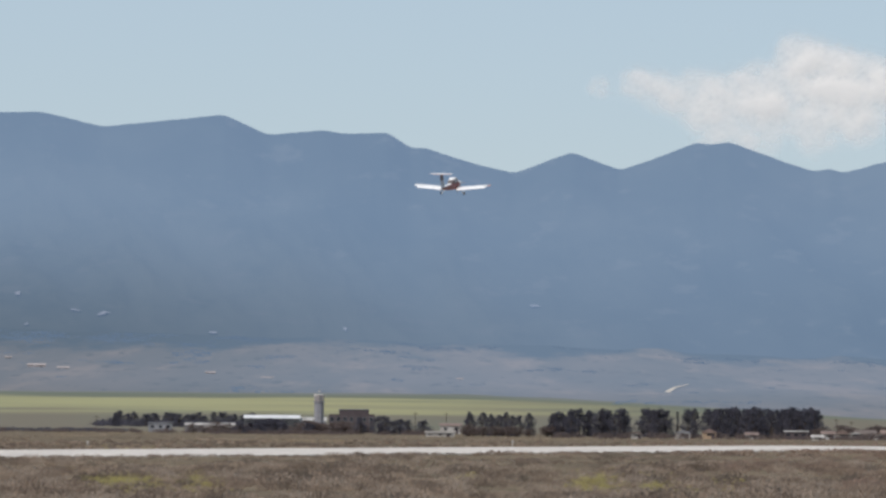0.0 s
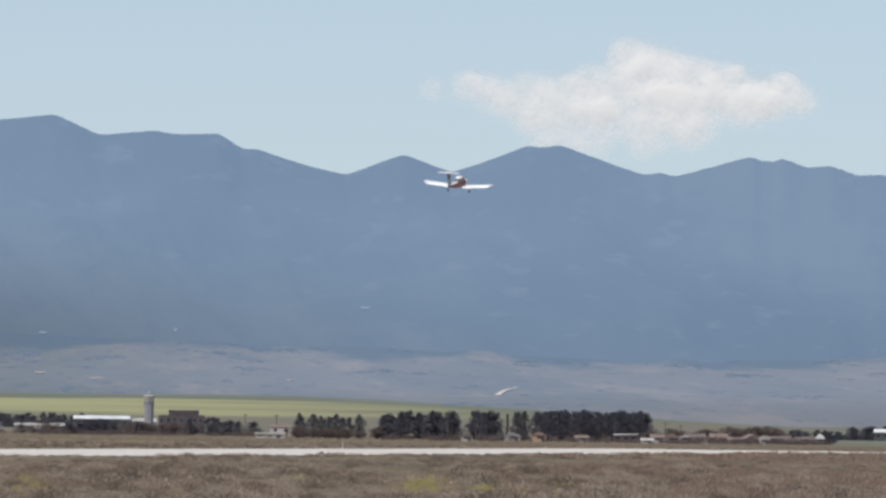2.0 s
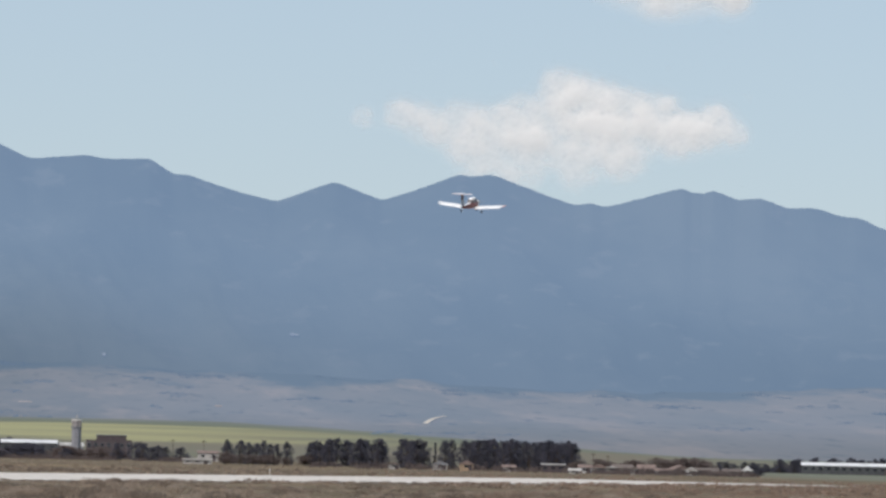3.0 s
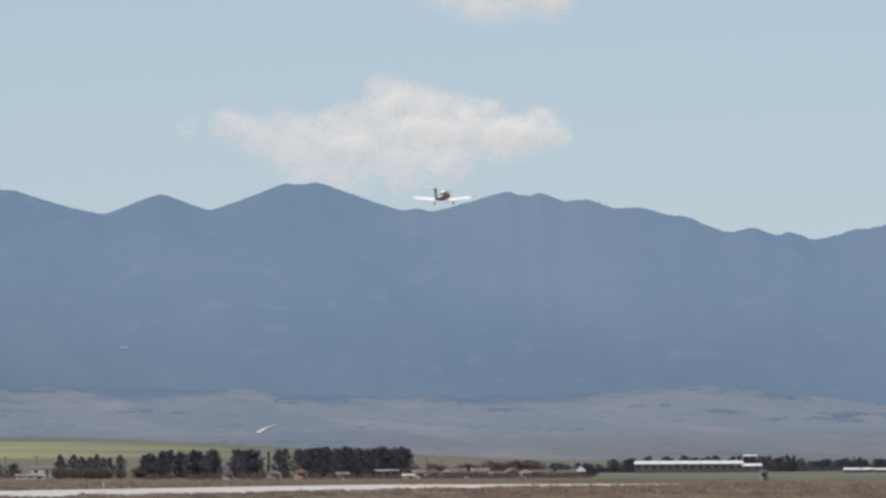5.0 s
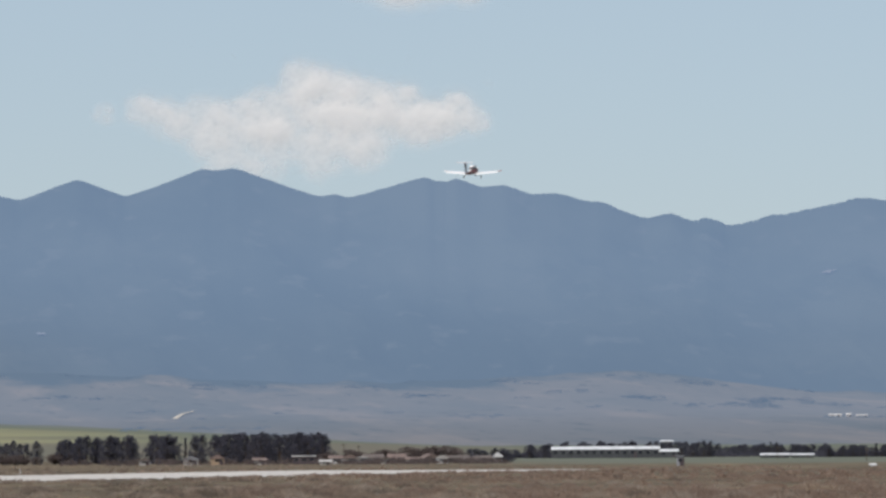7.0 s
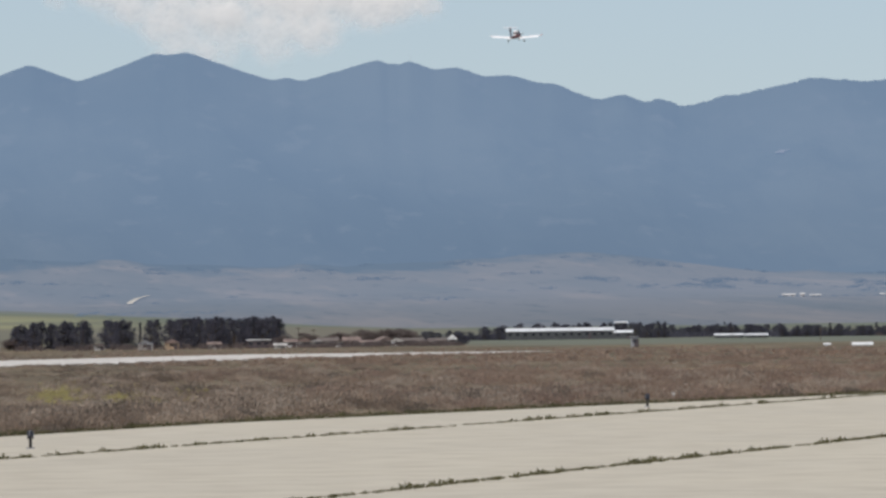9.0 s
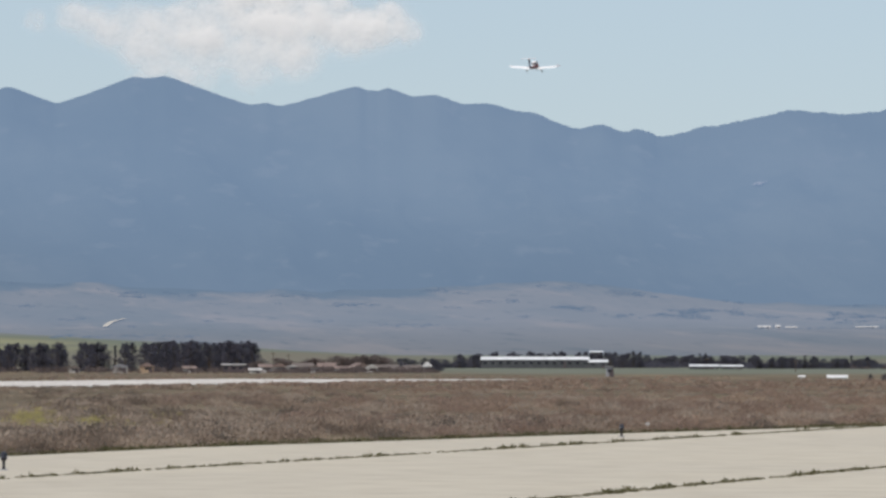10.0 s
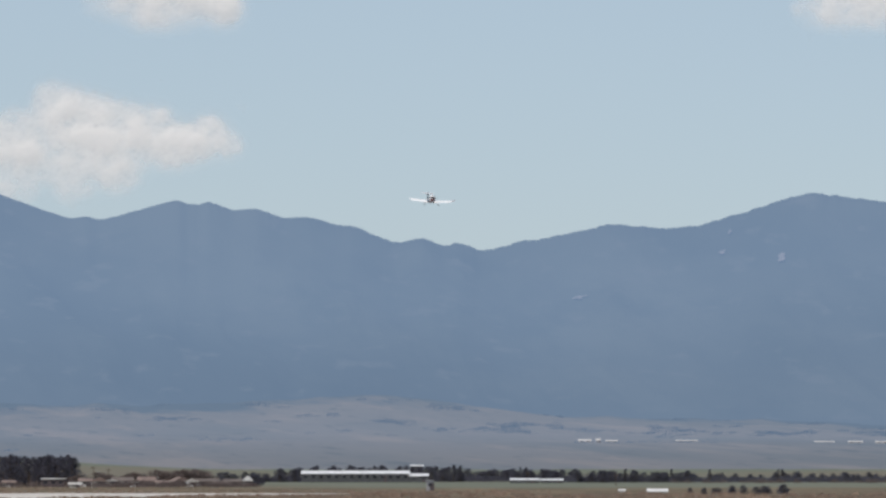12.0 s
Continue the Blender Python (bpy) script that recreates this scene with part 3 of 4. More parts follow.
def bloom_spots():
    """Patches of yellow flowering weeds: direction, distance and breadth."""
    rng = np.random.default_rng(17)
    out = []
    for az, d, wide, count in ((-3.6, 326, 0.5, 230), (-2.7, 312, 0.26, 90), (1.76, 328, 0.3, 140), (2.42, 322, 0.26, 120), (-3.55, 690, 0.5, 40), (0.3, 345, 0.15, 30), (3.3, 300, 0.15, 30)):
        for _ in range(count):
            p = at(az + rng.normal(0, wide * 0.5), d + rng.normal(0, 24))
            out.append((p.x, p.y, 0.05, rng.uniform(0.18, 0.5)))
    return out


bushes("flowering_weeds", bloom_spots(), BLOOM, 40, 18, "yellow flowering weeds among the dry scrub", "weeds", 0.9, 0.2)
bushes("scrub", scrub_spots(600, 1330, 7000, 13, 0.25, 0.8), SCRUB, 26, 14, "low brown dry scrub beyond the runway", "scrub", 1.8, 0.42, 0.5)


def runway_verge():
    """Dry grass that hangs over both edges of the runway."""
    rng = np.random.default_rng(27)
    out = []
    for n, side in ((-243.0, 1), (-303.0, -1)):
        for _ in range(1300):
            q = strip_point(rng.uniform(330, 830), n + side * abs(rng.normal(0, 1.6)) - side * 0.4, 0.08)
            out.append((q.x, q.y, 0.05, rng.uniform(0.1, 0.3) * max(0.3, 1 + 1.6 * noise.noise((q.x * 0.05, q.y * 0.05, 3.0)))))
    return out


bushes("verge_grass", runway_verge(), SCRUB, 24, 28, "dry brown grass along the runway's edges", "grass", 1.6, 0.3, 0.4)


def joint_weeds(n, u0, u1, count, seed, low, high):
    rng = np.random.default_rng(seed)
    out = []
    while len(out) < count:
        u = rng.uniform(u0, u1)
        if noise.noise((u * 0.22, n, 0)) + 0.5 * noise.noise((u * 0.8, n, 3)) < -0.62:
            continue
        q = strip_point(u, n + rng.normal(0, 0.12), 0.06)
        tall = high if rng.uniform() < 0.12 else low
        out.append((q.x, q.y, q.z, tall * rng.uniform(0.5, 1.2)))
    return out


tufts("weeds", joint_weeds(-62.6, 95, 330, 1500, 21, 0.09, 0.22), WEED, 14, 22, "green and brown weeds growing in a pavement joint", "weeds", 0.9, 0.12)
tufts("weeds", joint_weeds(-39.3, 95, 300, 1200, 23, 0.10, 0.2), WEED, 14, 24, "green weeds growing in a pavement joint", "weeds", 0.9, 0.12)


def verge_grass():
    rng = np.random.default_rng(25)
    out = []
    for _ in range(2600):
        u = rng.uniform(110, 330)
        q = strip_point(u, taxi_edge(u) - abs(rng.normal(0.5, 2.2)), 0.0)
        out.append((q.x, q.y, 0.0, rng.uniform(0.1, 0.3)))
    return out


tufts("verge_grass", verge_grass(), WEED, 10, 26, "green grass along the taxiway's edge", "grass", 0.9, 0.14)


# ---- taxiway lights and markers ----
def edge_light(u, n):
    p = strip_point(u, n, 0.06)
    ob = thing("taxiway_light", pose(p.x, p.y, p.z), "short dark blue taxiway edge light on a post", "light", "lights along the taxiway")
    part("base_plate", rod(bmesh.new(), (0, 0, 0), (0, 0, 0.04), 0.16, 0.15, 12), GREYWALL, ob)
    part("post", rod(bmesh.new(), (0, 0, 0.03), (0, 0, 0.36), 0.06, 0.055, 10), RUBBER, ob)
    bm = rod(bmesh.new(), (0, 0, 0.34), (0, 0, 0.52), 0.11, 0.12, 12)
    bmesh.ops.create_uvsphere(bm, u_segments=12, v_segments=8, radius=0.12, matrix=Matrix.Translation((0, 0, 0.53)))
    part("lens", bm, BLUECAP, ob, "dark blue glass lens", True)


edge_light(162.6, -67.3)
edge_light(239.6, -66.5)


def marker(az, d, h, material, label):
    ob = thing("marker_post", facing(az, d), label, "post", "markers by the pavement")
    part("post", boxed(-0.05, 0.05, -0.05, 0.05, 0, h, bevel=0.01), material, ob)
    part("cap", boxed(-0.09, 0.09, -0.09, 0.09, h - 0.02, h + 0.16, bevel=0.03), material, ob)


marker(8.68, 272, 0.3, WHITE, "short white marker post at the pavement edge")
marker(-4.0, 720, 0.7, WHITE, "white marker post beside the runway")
marker(-2.55, 740, 0.8, BROWNWALL, "dark marker post beside the runway")
marker(0.8, 800, 0.8, WHITE, "white marker post beyond the runway")


# ---- trees ----
def leaf_cloud(bm, centre, size, count, rng, leaf):
    """A clump of small leaf-like facets in an uneven ball."""
    for _ in range(count):
        d = Vector(rng.normal(size=3)).normalized() * (rng.uniform() ** 0.45)
        c = Vector(centre) + Vector((d.x * size[0], d.y * size[1], d.z * size[2]))
        a, b = Vector(rng.normal(size=3)).normalized() * leaf, Vector(rng.normal(size=3)).normalized() * leaf
        bm.faces.new([bm.verts.new(c + a), bm.verts.new(c + b), bm.verts.new(c - a * 0.8), bm.verts.new(c - b * 0.7)])


def make_tree(height, wide, seed, kind):
    """A trunk with limbs and a crown of leaf clumps: kind is 'pine' (full), 'cypress' (slim) or 'bare' (brown twigs)."""
    rng = np.random.default_rng(seed)
    ob = thing("tree", Matrix(), "tree", "tree")
    bm = bmesh.new()
    rod(bm, (0, 0, -0.1), (0.05, 0, height * 0.55), 0.17 + height * 0.012, 0.09, 8)
    rod(bm, (0.05, 0, height * 0.54), (0, 0.05, height * 0.93), 0.09, 0.03, 6)
    crown = bmesh.new()
    clumps = 46 if kind != "cypress" else 22
    base = {"pine": 0.03, "cypress": 0.06, "bare": 0.22}[kind]
    for i in range(clumps):
        f = (i + rng.uniform(0, 1)) / clumps
        z = height * (base + (0.97 - base) * f)
        lobe = {"pine": math.sin(math.pi * min(1, 0.34 + 0.62 * f)) ** 0.75, "cypress": (1 - f) ** 0.5 * 0.9 + 0.1, "bare": math.sin(math.pi * (0.15 + 0.8 * f)) ** 0.7}[kind]
        w = rng.uniform(0, 2 * math.pi)
        r = wide * lobe * rng.uniform(0.25, 0.95)
        c = (r * math.cos(w), r * math.sin(w), z)
        if r > wide * 0.35:
            rod(bm, (0, 0, max(0.3, z - r * 0.6)), (c[0] * 0.9, c[1] * 0.9, z), 0.06, 0.02, 5)
        s = wide * rng.uniform(0.26, 0.46) * (0.6 + 0.4 * lobe)
        leaf_cloud(crown, c, (s, s, s * 0.85), 46 if kind != "bare" else 26, rng, 0.17 if kind != "bare" else 0.12)
    part("trunk", bm, BARK, ob)
    part("crown", crown, TWIGS if kind == "bare" else HAZED_NEEDLES, ob)
    return ob


PINES = [make_tree(7.4, 2.6, 31, "pine"), make_tree(7.0, 2.3, 32, "pine"), make_tree(7.8, 2.2, 33, "pine"), make_tree(6.4, 2.8, 34, "pine")]
CYPRESS = [make_tree(7.2, 0.85, 35, "cypress"), make_tree(6.4, 0.75, 36, "cypress")]
BARE = [make_tree(4.2, 2.2, 37, "bare"), make_tree(3.4, 1.9, 38, "bare")]
USED = set()
LABELS = {"pine": "dark green bushy pine in a windbreak", "cypress": "slim dark green cypress among pines", "bare": "brown leafless bush by the houses"}


def plant(protos, az, d, height, rng, kind, group, label=""):
    """Stands a tree of this height on the land: the first use takes the model itself, later ones a copy."""
    ob = protos[int(rng.integers(len(protos)))]
    full = max((ob.matrix_world @ v.co).z for v in ob.children[1].data.vertices) if ob not in USED else ob["full"]
    p = at(az, d)
    if ob in USED:
        ob = copy_thing(ob, Matrix())
    else:
        ob["full"] = full
        USED.add(ob)
    s, wide = height / full, 1.0 + 0.9 * smooth((5.6 - height) / 2.0)
    ob.matrix_basis = pose(p.x, p.y, p.z, 0, 0, rng.uniform(0, 360)) @ Matrix.Diagonal((s * wide * rng.uniform(0.9, 1.15), s * wide * rng.uniform(0.9, 1.15), s, 1))
    tagged(ob, label or LABELS[kind], "tree" if height > 2.6 else "bush", group)


def tree_row(protos, az0, az1, d, h0, h1, count, seed, kind, group, depth=25.0, label=""):
    loose = 0.4 if kind == "pine" and h1 > 5 else 1.0
    rng = np.random.default_rng(seed)
    for i in range(count):
        f = (i + 0.5 + rng.uniform(-loose, loose)) / count
        plant(protos, az0 + (az1 - az0) * f, d + rng.uniform(-depth, depth), rng.uniform(h0, h1), rng, kind, group, label)


WIND = "windbreak of dark trees"
tree_row(PINES, 0.24, 0.33, 1350, 6.0, 6.2, 1, 41, "pine", WIND)
tree_row(PINES, 0.40, 1.02, 1360, 5.0, 6.0, 7, 42, "pine", WIND)
tree_row(PINES, 1.22, 1.48, 1350, 5.6, 6.6, 4, 43, "pine", WIND)
tree_row(PINES, 1.45, 2.10, 1350, 6.4, 7.2, 9, 44, "pine", WIND)
tree_row(PINES, 2.24, 2.58, 1350, 6.6, 7.2, 5, 45, "pine", WIND)
tree_row(PINES, 2.70, 2.88, 1350, 6.8, 7.3, 2, 46, "pine", WIND)
tree_row(PINES, 2.96, 4.24, 1350, 6.6, 7.7, 24, 47, "pine", WIND)
tree_row(CYPRESS, 3.2, 4.26, 1342, 6.9, 7.9, 7, 48, "cypress", WIND, 8)
tree_row(CYPRESS, 1.3, 2.6, 1345, 5.8, 6.8, 5, 49, "cypress", WIND, 8)
LEFT = "trees by the airfield buildings"
tree_row(PINES, -2.2, -1.95, 1450, 3.6, 4.2, 3, 51, "pine", LEFT)
tree_row(PINES, -1.93, -1.75, 1450, 3.6, 4.1, 2, 52, "pine", LEFT)
tree_row(PINES, -0.88, -0.62, 1450, 4.3, 5.0, 3, 53, "pine", LEFT)
tree_row(PINES, -0.53, -0.2, 1450, 3.7, 4.2, 4, 54, "pine", LEFT)
tree_row(BARE, -1.7, -0.9, 1480, 2.6, 3.6, 8, 55, "bare", LEFT, label="brown leafless tree before the airfield buildings")
tree_row(PINES, -3.75, -2.1, 1900, 3.4, 4.6, 26, 56, "pine", LEFT, 40, "far dark tree behind the airfield buildings")
bushes("hedge", hedge_spots(-5.5, -3.5, 1640, 0.7, 1.6, 130, 57), HAZED_NEEDLES, 60, 50, "low dark hedge at the field edge", "hedge", 1.6, 0.3)
tree_row(PINES, -2.35, -1.4, 1440, 2.4, 3.4, 8, 99, "pine", LEFT, 12, "low dark tree before the hangar")
tree_row(BARE, -2.9, -1.4, 1455, 2.2, 3.2, 10, 98, "bare", LEFT, 12, "brown leafless tree before the hangar")
bushes("brushwood", hedge_spots(-5.4, -2.0, 1500, 0.94, 1.70, 68, 58), TWIGS, 70, 58, "low brown bushes at the field edge", "bushes", 1.2, 0.3)
HOME = "bushes and trees by the houses"
bushes("brushwood", hedge_spots(1.3, 4.3, 1230, 1.36, 2.04, 44, 61), TWIGS, 70, 61, "brown leafless bushes below the pines", "bushes", 1.2, 0.3)
tree_row(BARE, 4.3, 5.15, 1315, 2.0, 3.4, 9, 65, "bare", HOME, 20, "brown leafless tree among the houses")
tree_row(BARE, 0.2, 1.25, 1325, 1.8, 3.0, 11, 40, "bare", HOME, 10, "brown leafless bush below the windbreak")
tree_row(BARE, 5.1, 5.75, 1320, 3.0, 4.0, 9, 62, "bare", HOME, label="brown leafless tree by the houses")
bushes("brushwood", hedge_spots(4.3, 6.2, 1260, 1.53, 2.21, 32, 63), TWIGS, 70, 63, "brown leafless bushes round the houses", "bushes", 1.2, 0.3)
tree_row(PINES, 5.6, 6.3, 1350, 2.5, 3.4, 9, 64, "pine", HOME, label="low dark green tree by the houses")
bushes("brushwood", hedge_spots(4.35, 6.3, 1225, 0.7, 1.7, 80, 66), TWIGS, 70, 67, "brown leafless brushwood before the houses", "bushes", 1.2, 0.3)
bushes("brushwood", hedge_spots(4.4, 5.8, 1330, 1.6, 3.2, 60, 68), TWIGS, 90, 69, "tall brown leafless thicket behind the houses", "bushes", 0.9, 0.25)
bushes("brushwood", hedge_spots(-2.6, -0.1, 1420, 0.8, 1.9, 90, 59), TWIGS, 70, 60, "brown brushwood before the airfield buildings", "bushes", 1.2, 0.3)
bushes("hedge", hedge_spots(9.85, 13.7, 1700, 1.3, 2.6, 300, 87), HAZED_NEEDLES, 60, 88, "dark low hedge below the tree row", "hedge", 1.5, 0.3)
bushes("hedge", hedge_spots(8.55, 9.9, 1775, 1.2, 2.6, 110, 89), HAZED_NEEDLES, 60, 90, "dark low hedge behind the farm sheds", "hedge", 1.5, 0.3)
bushes("hedge", hedge_spots(6.1, 7.0, 1760, 1.0, 2.4, 70, 78), HAZED_NEEDLES, 60, 79, "dark low hedge beside the long shed", "hedge", 1.5, 0.3)
bushes("hedge", hedge_spots(-3.9, -1.6, 1880, 1.4, 3.0, 150, 94), HAZED_NEEDLES, 60, 95, "dark far hedge behind the airfield buildings", "hedge", 1.5, 0.3)
SHED = "dark trees round the long shed"
tree_row(PINES, 6.55, 6.82, 1740, 3.6, 4.6, 5, 71, "pine", SHED)
tree_row(PINES, 6.2, 6.6, 1740, 2.2, 3.2, 5, 72, "pine", SHED)
tree_row(PINES, 6.9, 8.3, 1790, 4.2, 5.0, 20, 73, "pine", SHED, label="dark tree behind the long shed")
tree_row(PINES, 8.22, 8.6, 1740, 3.8, 5.4, 7, 74, "pine", SHED)
tree_row(PINES, 8.6, 9.2, 1780, 2.6, 3.8, 14, 75, "pine", SHED)
tree_row(PINES, 9.12, 9.9, 1760, 3.2, 4.4, 16, 76, "pine", SHED)
tree_row(CYPRESS, 9.15, 9.5, 1755, 4.6, 5.2, 2, 77, "cypress", SHED)
HEDGE = "long row of dark trees across the fields"
tree_row(PINES, 9.9, 11.2, 1680, 2.6, 3.8, 24, 81, "pine", HEDGE)
tree_row(PINES, 11.1, 13.6, 1720, 2.2, 3.2, 32, 82, "pine", HEDGE)
tree_row(CYPRESS, 10.4, 12.6, 1690, 3.8, 4.6, 5, 83, "cypress", HEDGE)
bushes("brushwood", hedge_spots(11.0, 14.0, 1600, 1.02, 1.61, 52, 84), TWIGS, 70, 84, "low brown bushes below the tree row", "bushes", 1.2, 0.3)
tree_row(PINES, 11.22, 11.5, 865, 0.8, 1.1, 4, 85, "pine", HEDGE, 8, "dark green bush in the green field")
tree_row(PINES, 11.6, 12.35, 865, 0.9, 1.5, 9, 86, "pine", HEDGE, 6, "dark green bush in the green field")
FAR = "lone trees in the far fields"
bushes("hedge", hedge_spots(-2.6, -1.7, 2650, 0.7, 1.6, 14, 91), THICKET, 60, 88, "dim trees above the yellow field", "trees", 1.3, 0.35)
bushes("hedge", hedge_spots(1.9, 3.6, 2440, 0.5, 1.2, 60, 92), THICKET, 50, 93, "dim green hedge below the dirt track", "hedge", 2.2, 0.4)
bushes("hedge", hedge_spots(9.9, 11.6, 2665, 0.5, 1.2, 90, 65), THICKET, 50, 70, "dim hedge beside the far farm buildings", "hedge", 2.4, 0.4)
tree_row(PINES, -0.3, 0.1, 1980, 1.6, 2.0, 1, 93, "pine", FAR, 10, "lone dark bush in the yellow field")




def slope_thicket():
    """Dark scrub and small woods in uneven bands over the far slope."""
    rng = np.random.default_rng(96)
    out = []
    while len(out) < 1700:
        az, d = rng.uniform(-5.6, 14.2), rng.uniform(2700, 3880)
        f = (d - 2700) / 1180
        clump = noise.noise((az * 1.6, d * 0.006, 4.0)) + 0.5 * noise.noise((az * 5.0, d * 0.02, 9.0))
        west, band = smooth((0.5 - az) / 3.0), smooth((az - 6.0) / 3.0) * math.exp(-((f - 0.42) / 0.2) ** 2)
        if clump < 0.62 - 0.75 * f * f * (0.4 + 0.6 * west) - 0.5 * band:
            continue
        p = at(az, d)
        out.append((p.x, p.y, p.z, rng.uniform(0.7, 1.5) * (1 + 0.5 * f)))
    return out


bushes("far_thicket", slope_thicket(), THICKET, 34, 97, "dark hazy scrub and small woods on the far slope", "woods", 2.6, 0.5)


# ---- buildings ----
def house(az, d, width, deep, wall, top, wall_mat, roof_mat, label, roof="gable", turn=0.0, windows=0, category="house", group="", door=True):
    """A house seen from its long side: walls, a roof, windows and a door on the front."""
    ob = thing("house" if category == "house" else category.replace(" ", "_"), facing(az, d, turn), label, category, group)
    w, e = width / 2, deep / 2
    part("wall", boxed(-w, w, -e, e, -0.4, wall, bevel=0.03), wall_mat, ob)
    bm = bmesh.new()
    o = 0.25
    if roof == "gable":
        rings = [[(x, -e - o, wall - 0.05), (x, 0, top), (x, e + o, wall - 0.05), (x, e + o, wall - 0.17), (x, 0, wall - 0.1), (x, -e - o, wall - 0.17)] for x in (-w - o, w + o)]
        bm = loft(rings)
    elif roof == "front":
        rings = [[(-w - o, y, wall - 0.05), (0, y, top), (w + o, y, wall - 0.05), (w + o, y, wall - 0.17), (-w - o, y, wall - 0.17)] for y in (-e - o, e + o)]
        bm = loft(rings)
    elif roof == "shed":
        rings = [[(x, -e - o, wall), (x, e + o, top), (x, e + o, top - 0.15), (x, -e - o, wall - 0.15)] for x in (-w - o, w + o)]
        bm = loft(rings)
    else:
        box(bm, -w - o, w + o, -e - o, e + o, wall, top, bevel=0.03)
    part("roof", bm, roof_mat, ob)
    for i in range(windows):
        x = -w + width * (i + 0.5) / windows
        ww = min(0.6, width / windows * 0.3)
        win = part("window", boxed(x - ww, x + ww, -e - 0.04, -e + 0.05, wall * 0.42, wall * 0.8), wall_mat, ob)
        part("pane", boxed(x - ww * 0.85, x + ww * 0.85, -e - 0.06, -e - 0.02, wall * 0.46, wall * 0.76), PANE, win)
    if door:
        part("door", boxed(w * 0.55 - 0.45, w * 0.55 + 0.45, -e - 0.05, -e + 0.03, -0.1, min(2.05, wall * 0.8)), BROWNWALL, ob)
    return ob


AIRFIELD = "airfield buildings"
house(-1.92, 1700, 18.5, 12, 4.6, 5.6, DARKWALL, TIN, "long low hangar with a bright white sheet roof", windows=6, category="hangar", group=AIRFIELD)
house(-1.46, 1705, 9.0, 9, 3.6, 4.9, GREYWALL, WHITE, "low grey annex with a pale flat roof", "flat", windows=3, category="building", group=AIRFIELD)
house(-2.62, 1650, 16.0, 8, 2.3, 2.9, GREYWALL, PLASTER, "low grey workshop with a pale roof", windows=5, category="workshop", group=AIRFIELD)
house(-3.18, 1600, 7.5, 7, 2.7, 3.0, GREYWALL, GREYWALL, "small grey flat-roofed building behind bushes", "flat", windows=3, category="building", group=AIRFIELD)
house(-2.45, 1610, 14.0, 6, 1.5, 2.0, GREYWALL, PLASTER, "long low store with a pale roof", windows=4, category="store", group=AIRFIELD)
house(-0.02, 1290, 7.4, 5, 0.9, 1.4, PLASTER, PLASTER, "low pale shed with a pale roof", "flat", windows=3, category="shed", group=AIRFIELD)
house(0.1, 1560, 6.5, 6, 2.6, 3.3, PLASTER, TILE, "pale house with a dull tile roof", windows=2, group=AIRFIELD)


def brown_block():
    ob = thing("building", facing(-1.02, 1600), "dark brown brick building with a raised middle floor", "building", AIRFIELD)
    part("wall", boxed(-7.2, 7.2, -6, 6, -0.4, 5.9, bevel=0.05), BROWNWALL, ob)
    part("upper_floor", boxed(-4.0, 5.4, -5, 5, 5.9, 7.3, bevel=0.05), BROWNWALL, ob)
    part("parapet", boxed(-4.2, 5.6, -5.2, 5.2, 7.3, 7.55, bevel=0.04), GREYWALL, ob, "grey concrete parapet")
    for k in range(2):
        for i in range(7):
            x = -6.2 + 2.05 * i
            win = part("window", boxed(x - 0.6, x + 0.6, -6.05, -5.9, 1.2 + 2.4 * k, 2.6 + 2.4 * k), GREYWALL, ob)
            part("pane", boxed(x - 0.5, x + 0.5, -6.08, -6.02, 1.3 + 2.4 * k, 2.5 + 2.4 * k), PANE, win)


brown_block()


# pale base colour in place of the sky mirrored in the glass
CABGLASS = plain("pale_cab_glass", (0.40, 0.37, 0.37), 0.2)


def control_tower():
    ob = thing("control_tower", facing(-1.39, 1650), "pale grey control tower with a glazed cab", "control tower", AIRFIELD)
    part("shaft", loft([[(1.68 * math.cos(a), 1.68 * math.sin(a), z) for a in [math.pi / 4 * k + math.pi / 8 for k in range(8)]] for z in (-0.4, 9.6)]), TOWERWALL, ob)
    part("gallery", rod(bmesh.new(), (0, 0, 9.6), (0, 0, 10.1), 1.8, 1.9, 8), TOWERWALL, ob)
    part("cab", rod(bmesh.new(), (0, 0, 10.1), (0, 0, 12.0), 1.4, 1.7, 8), CABGLASS, ob, "glazed cab with the sky's reflection painted in pale")
    for k in range(8):
        a = math.pi / 4 * k
        part("mullion", rod(bmesh.new(), (1.4 * math.cos(a), 1.4 * math.sin(a), 10.1), (1.72 * math.cos(a), 1.72 * math.sin(a), 12.0), 0.1, 0.1, 5), PLASTER, ob)
    part("roof", rod(bmesh.new(), (0, 0, 12.0), (0, 0, 12.4), 1.8, 1.6, 8), PLASTER, ob)
    part("mast", rod(bmesh.new(), (0, 0, 12.5), (0, 0, 14.4), 0.09, 0.05, 6), PLASTER, ob)
    part("aerial", boxed(-0.5, 0.5, -0.06, 0.06, 13.3, 13.5), PLASTER, ob)


control_tower()

VILLAGE = "houses of the hamlet"
house(2.72, 1225, 3.6, 4, 1.5, 2.2, PLASTER, GREYWALL, "small pale hut with a grey roof under the pines", "front", windows=1, group=VILLAGE)
house(3.02, 1235, 3.4, 4, 1.7, 2.5, plain("ochre_plaster", (0.45, 0.33, 0.22), 0.85), TILE, "small ochre house with a tile roof", "front", windows=1, group=VILLAGE)
house(4.0, 1230, 5.6, 5, 1.9, 2.15, BROWNWALL, WHITE, "low brown house with a thin pale flat roof", "flat", windows=3, group=VILLAGE)
house(4.24, 1190, 2.6, 3, 0.8, 1.25, PLASTER, PLASTER, "small pale shed at the roadside", windows=1, category="shed", group=VILLAGE)
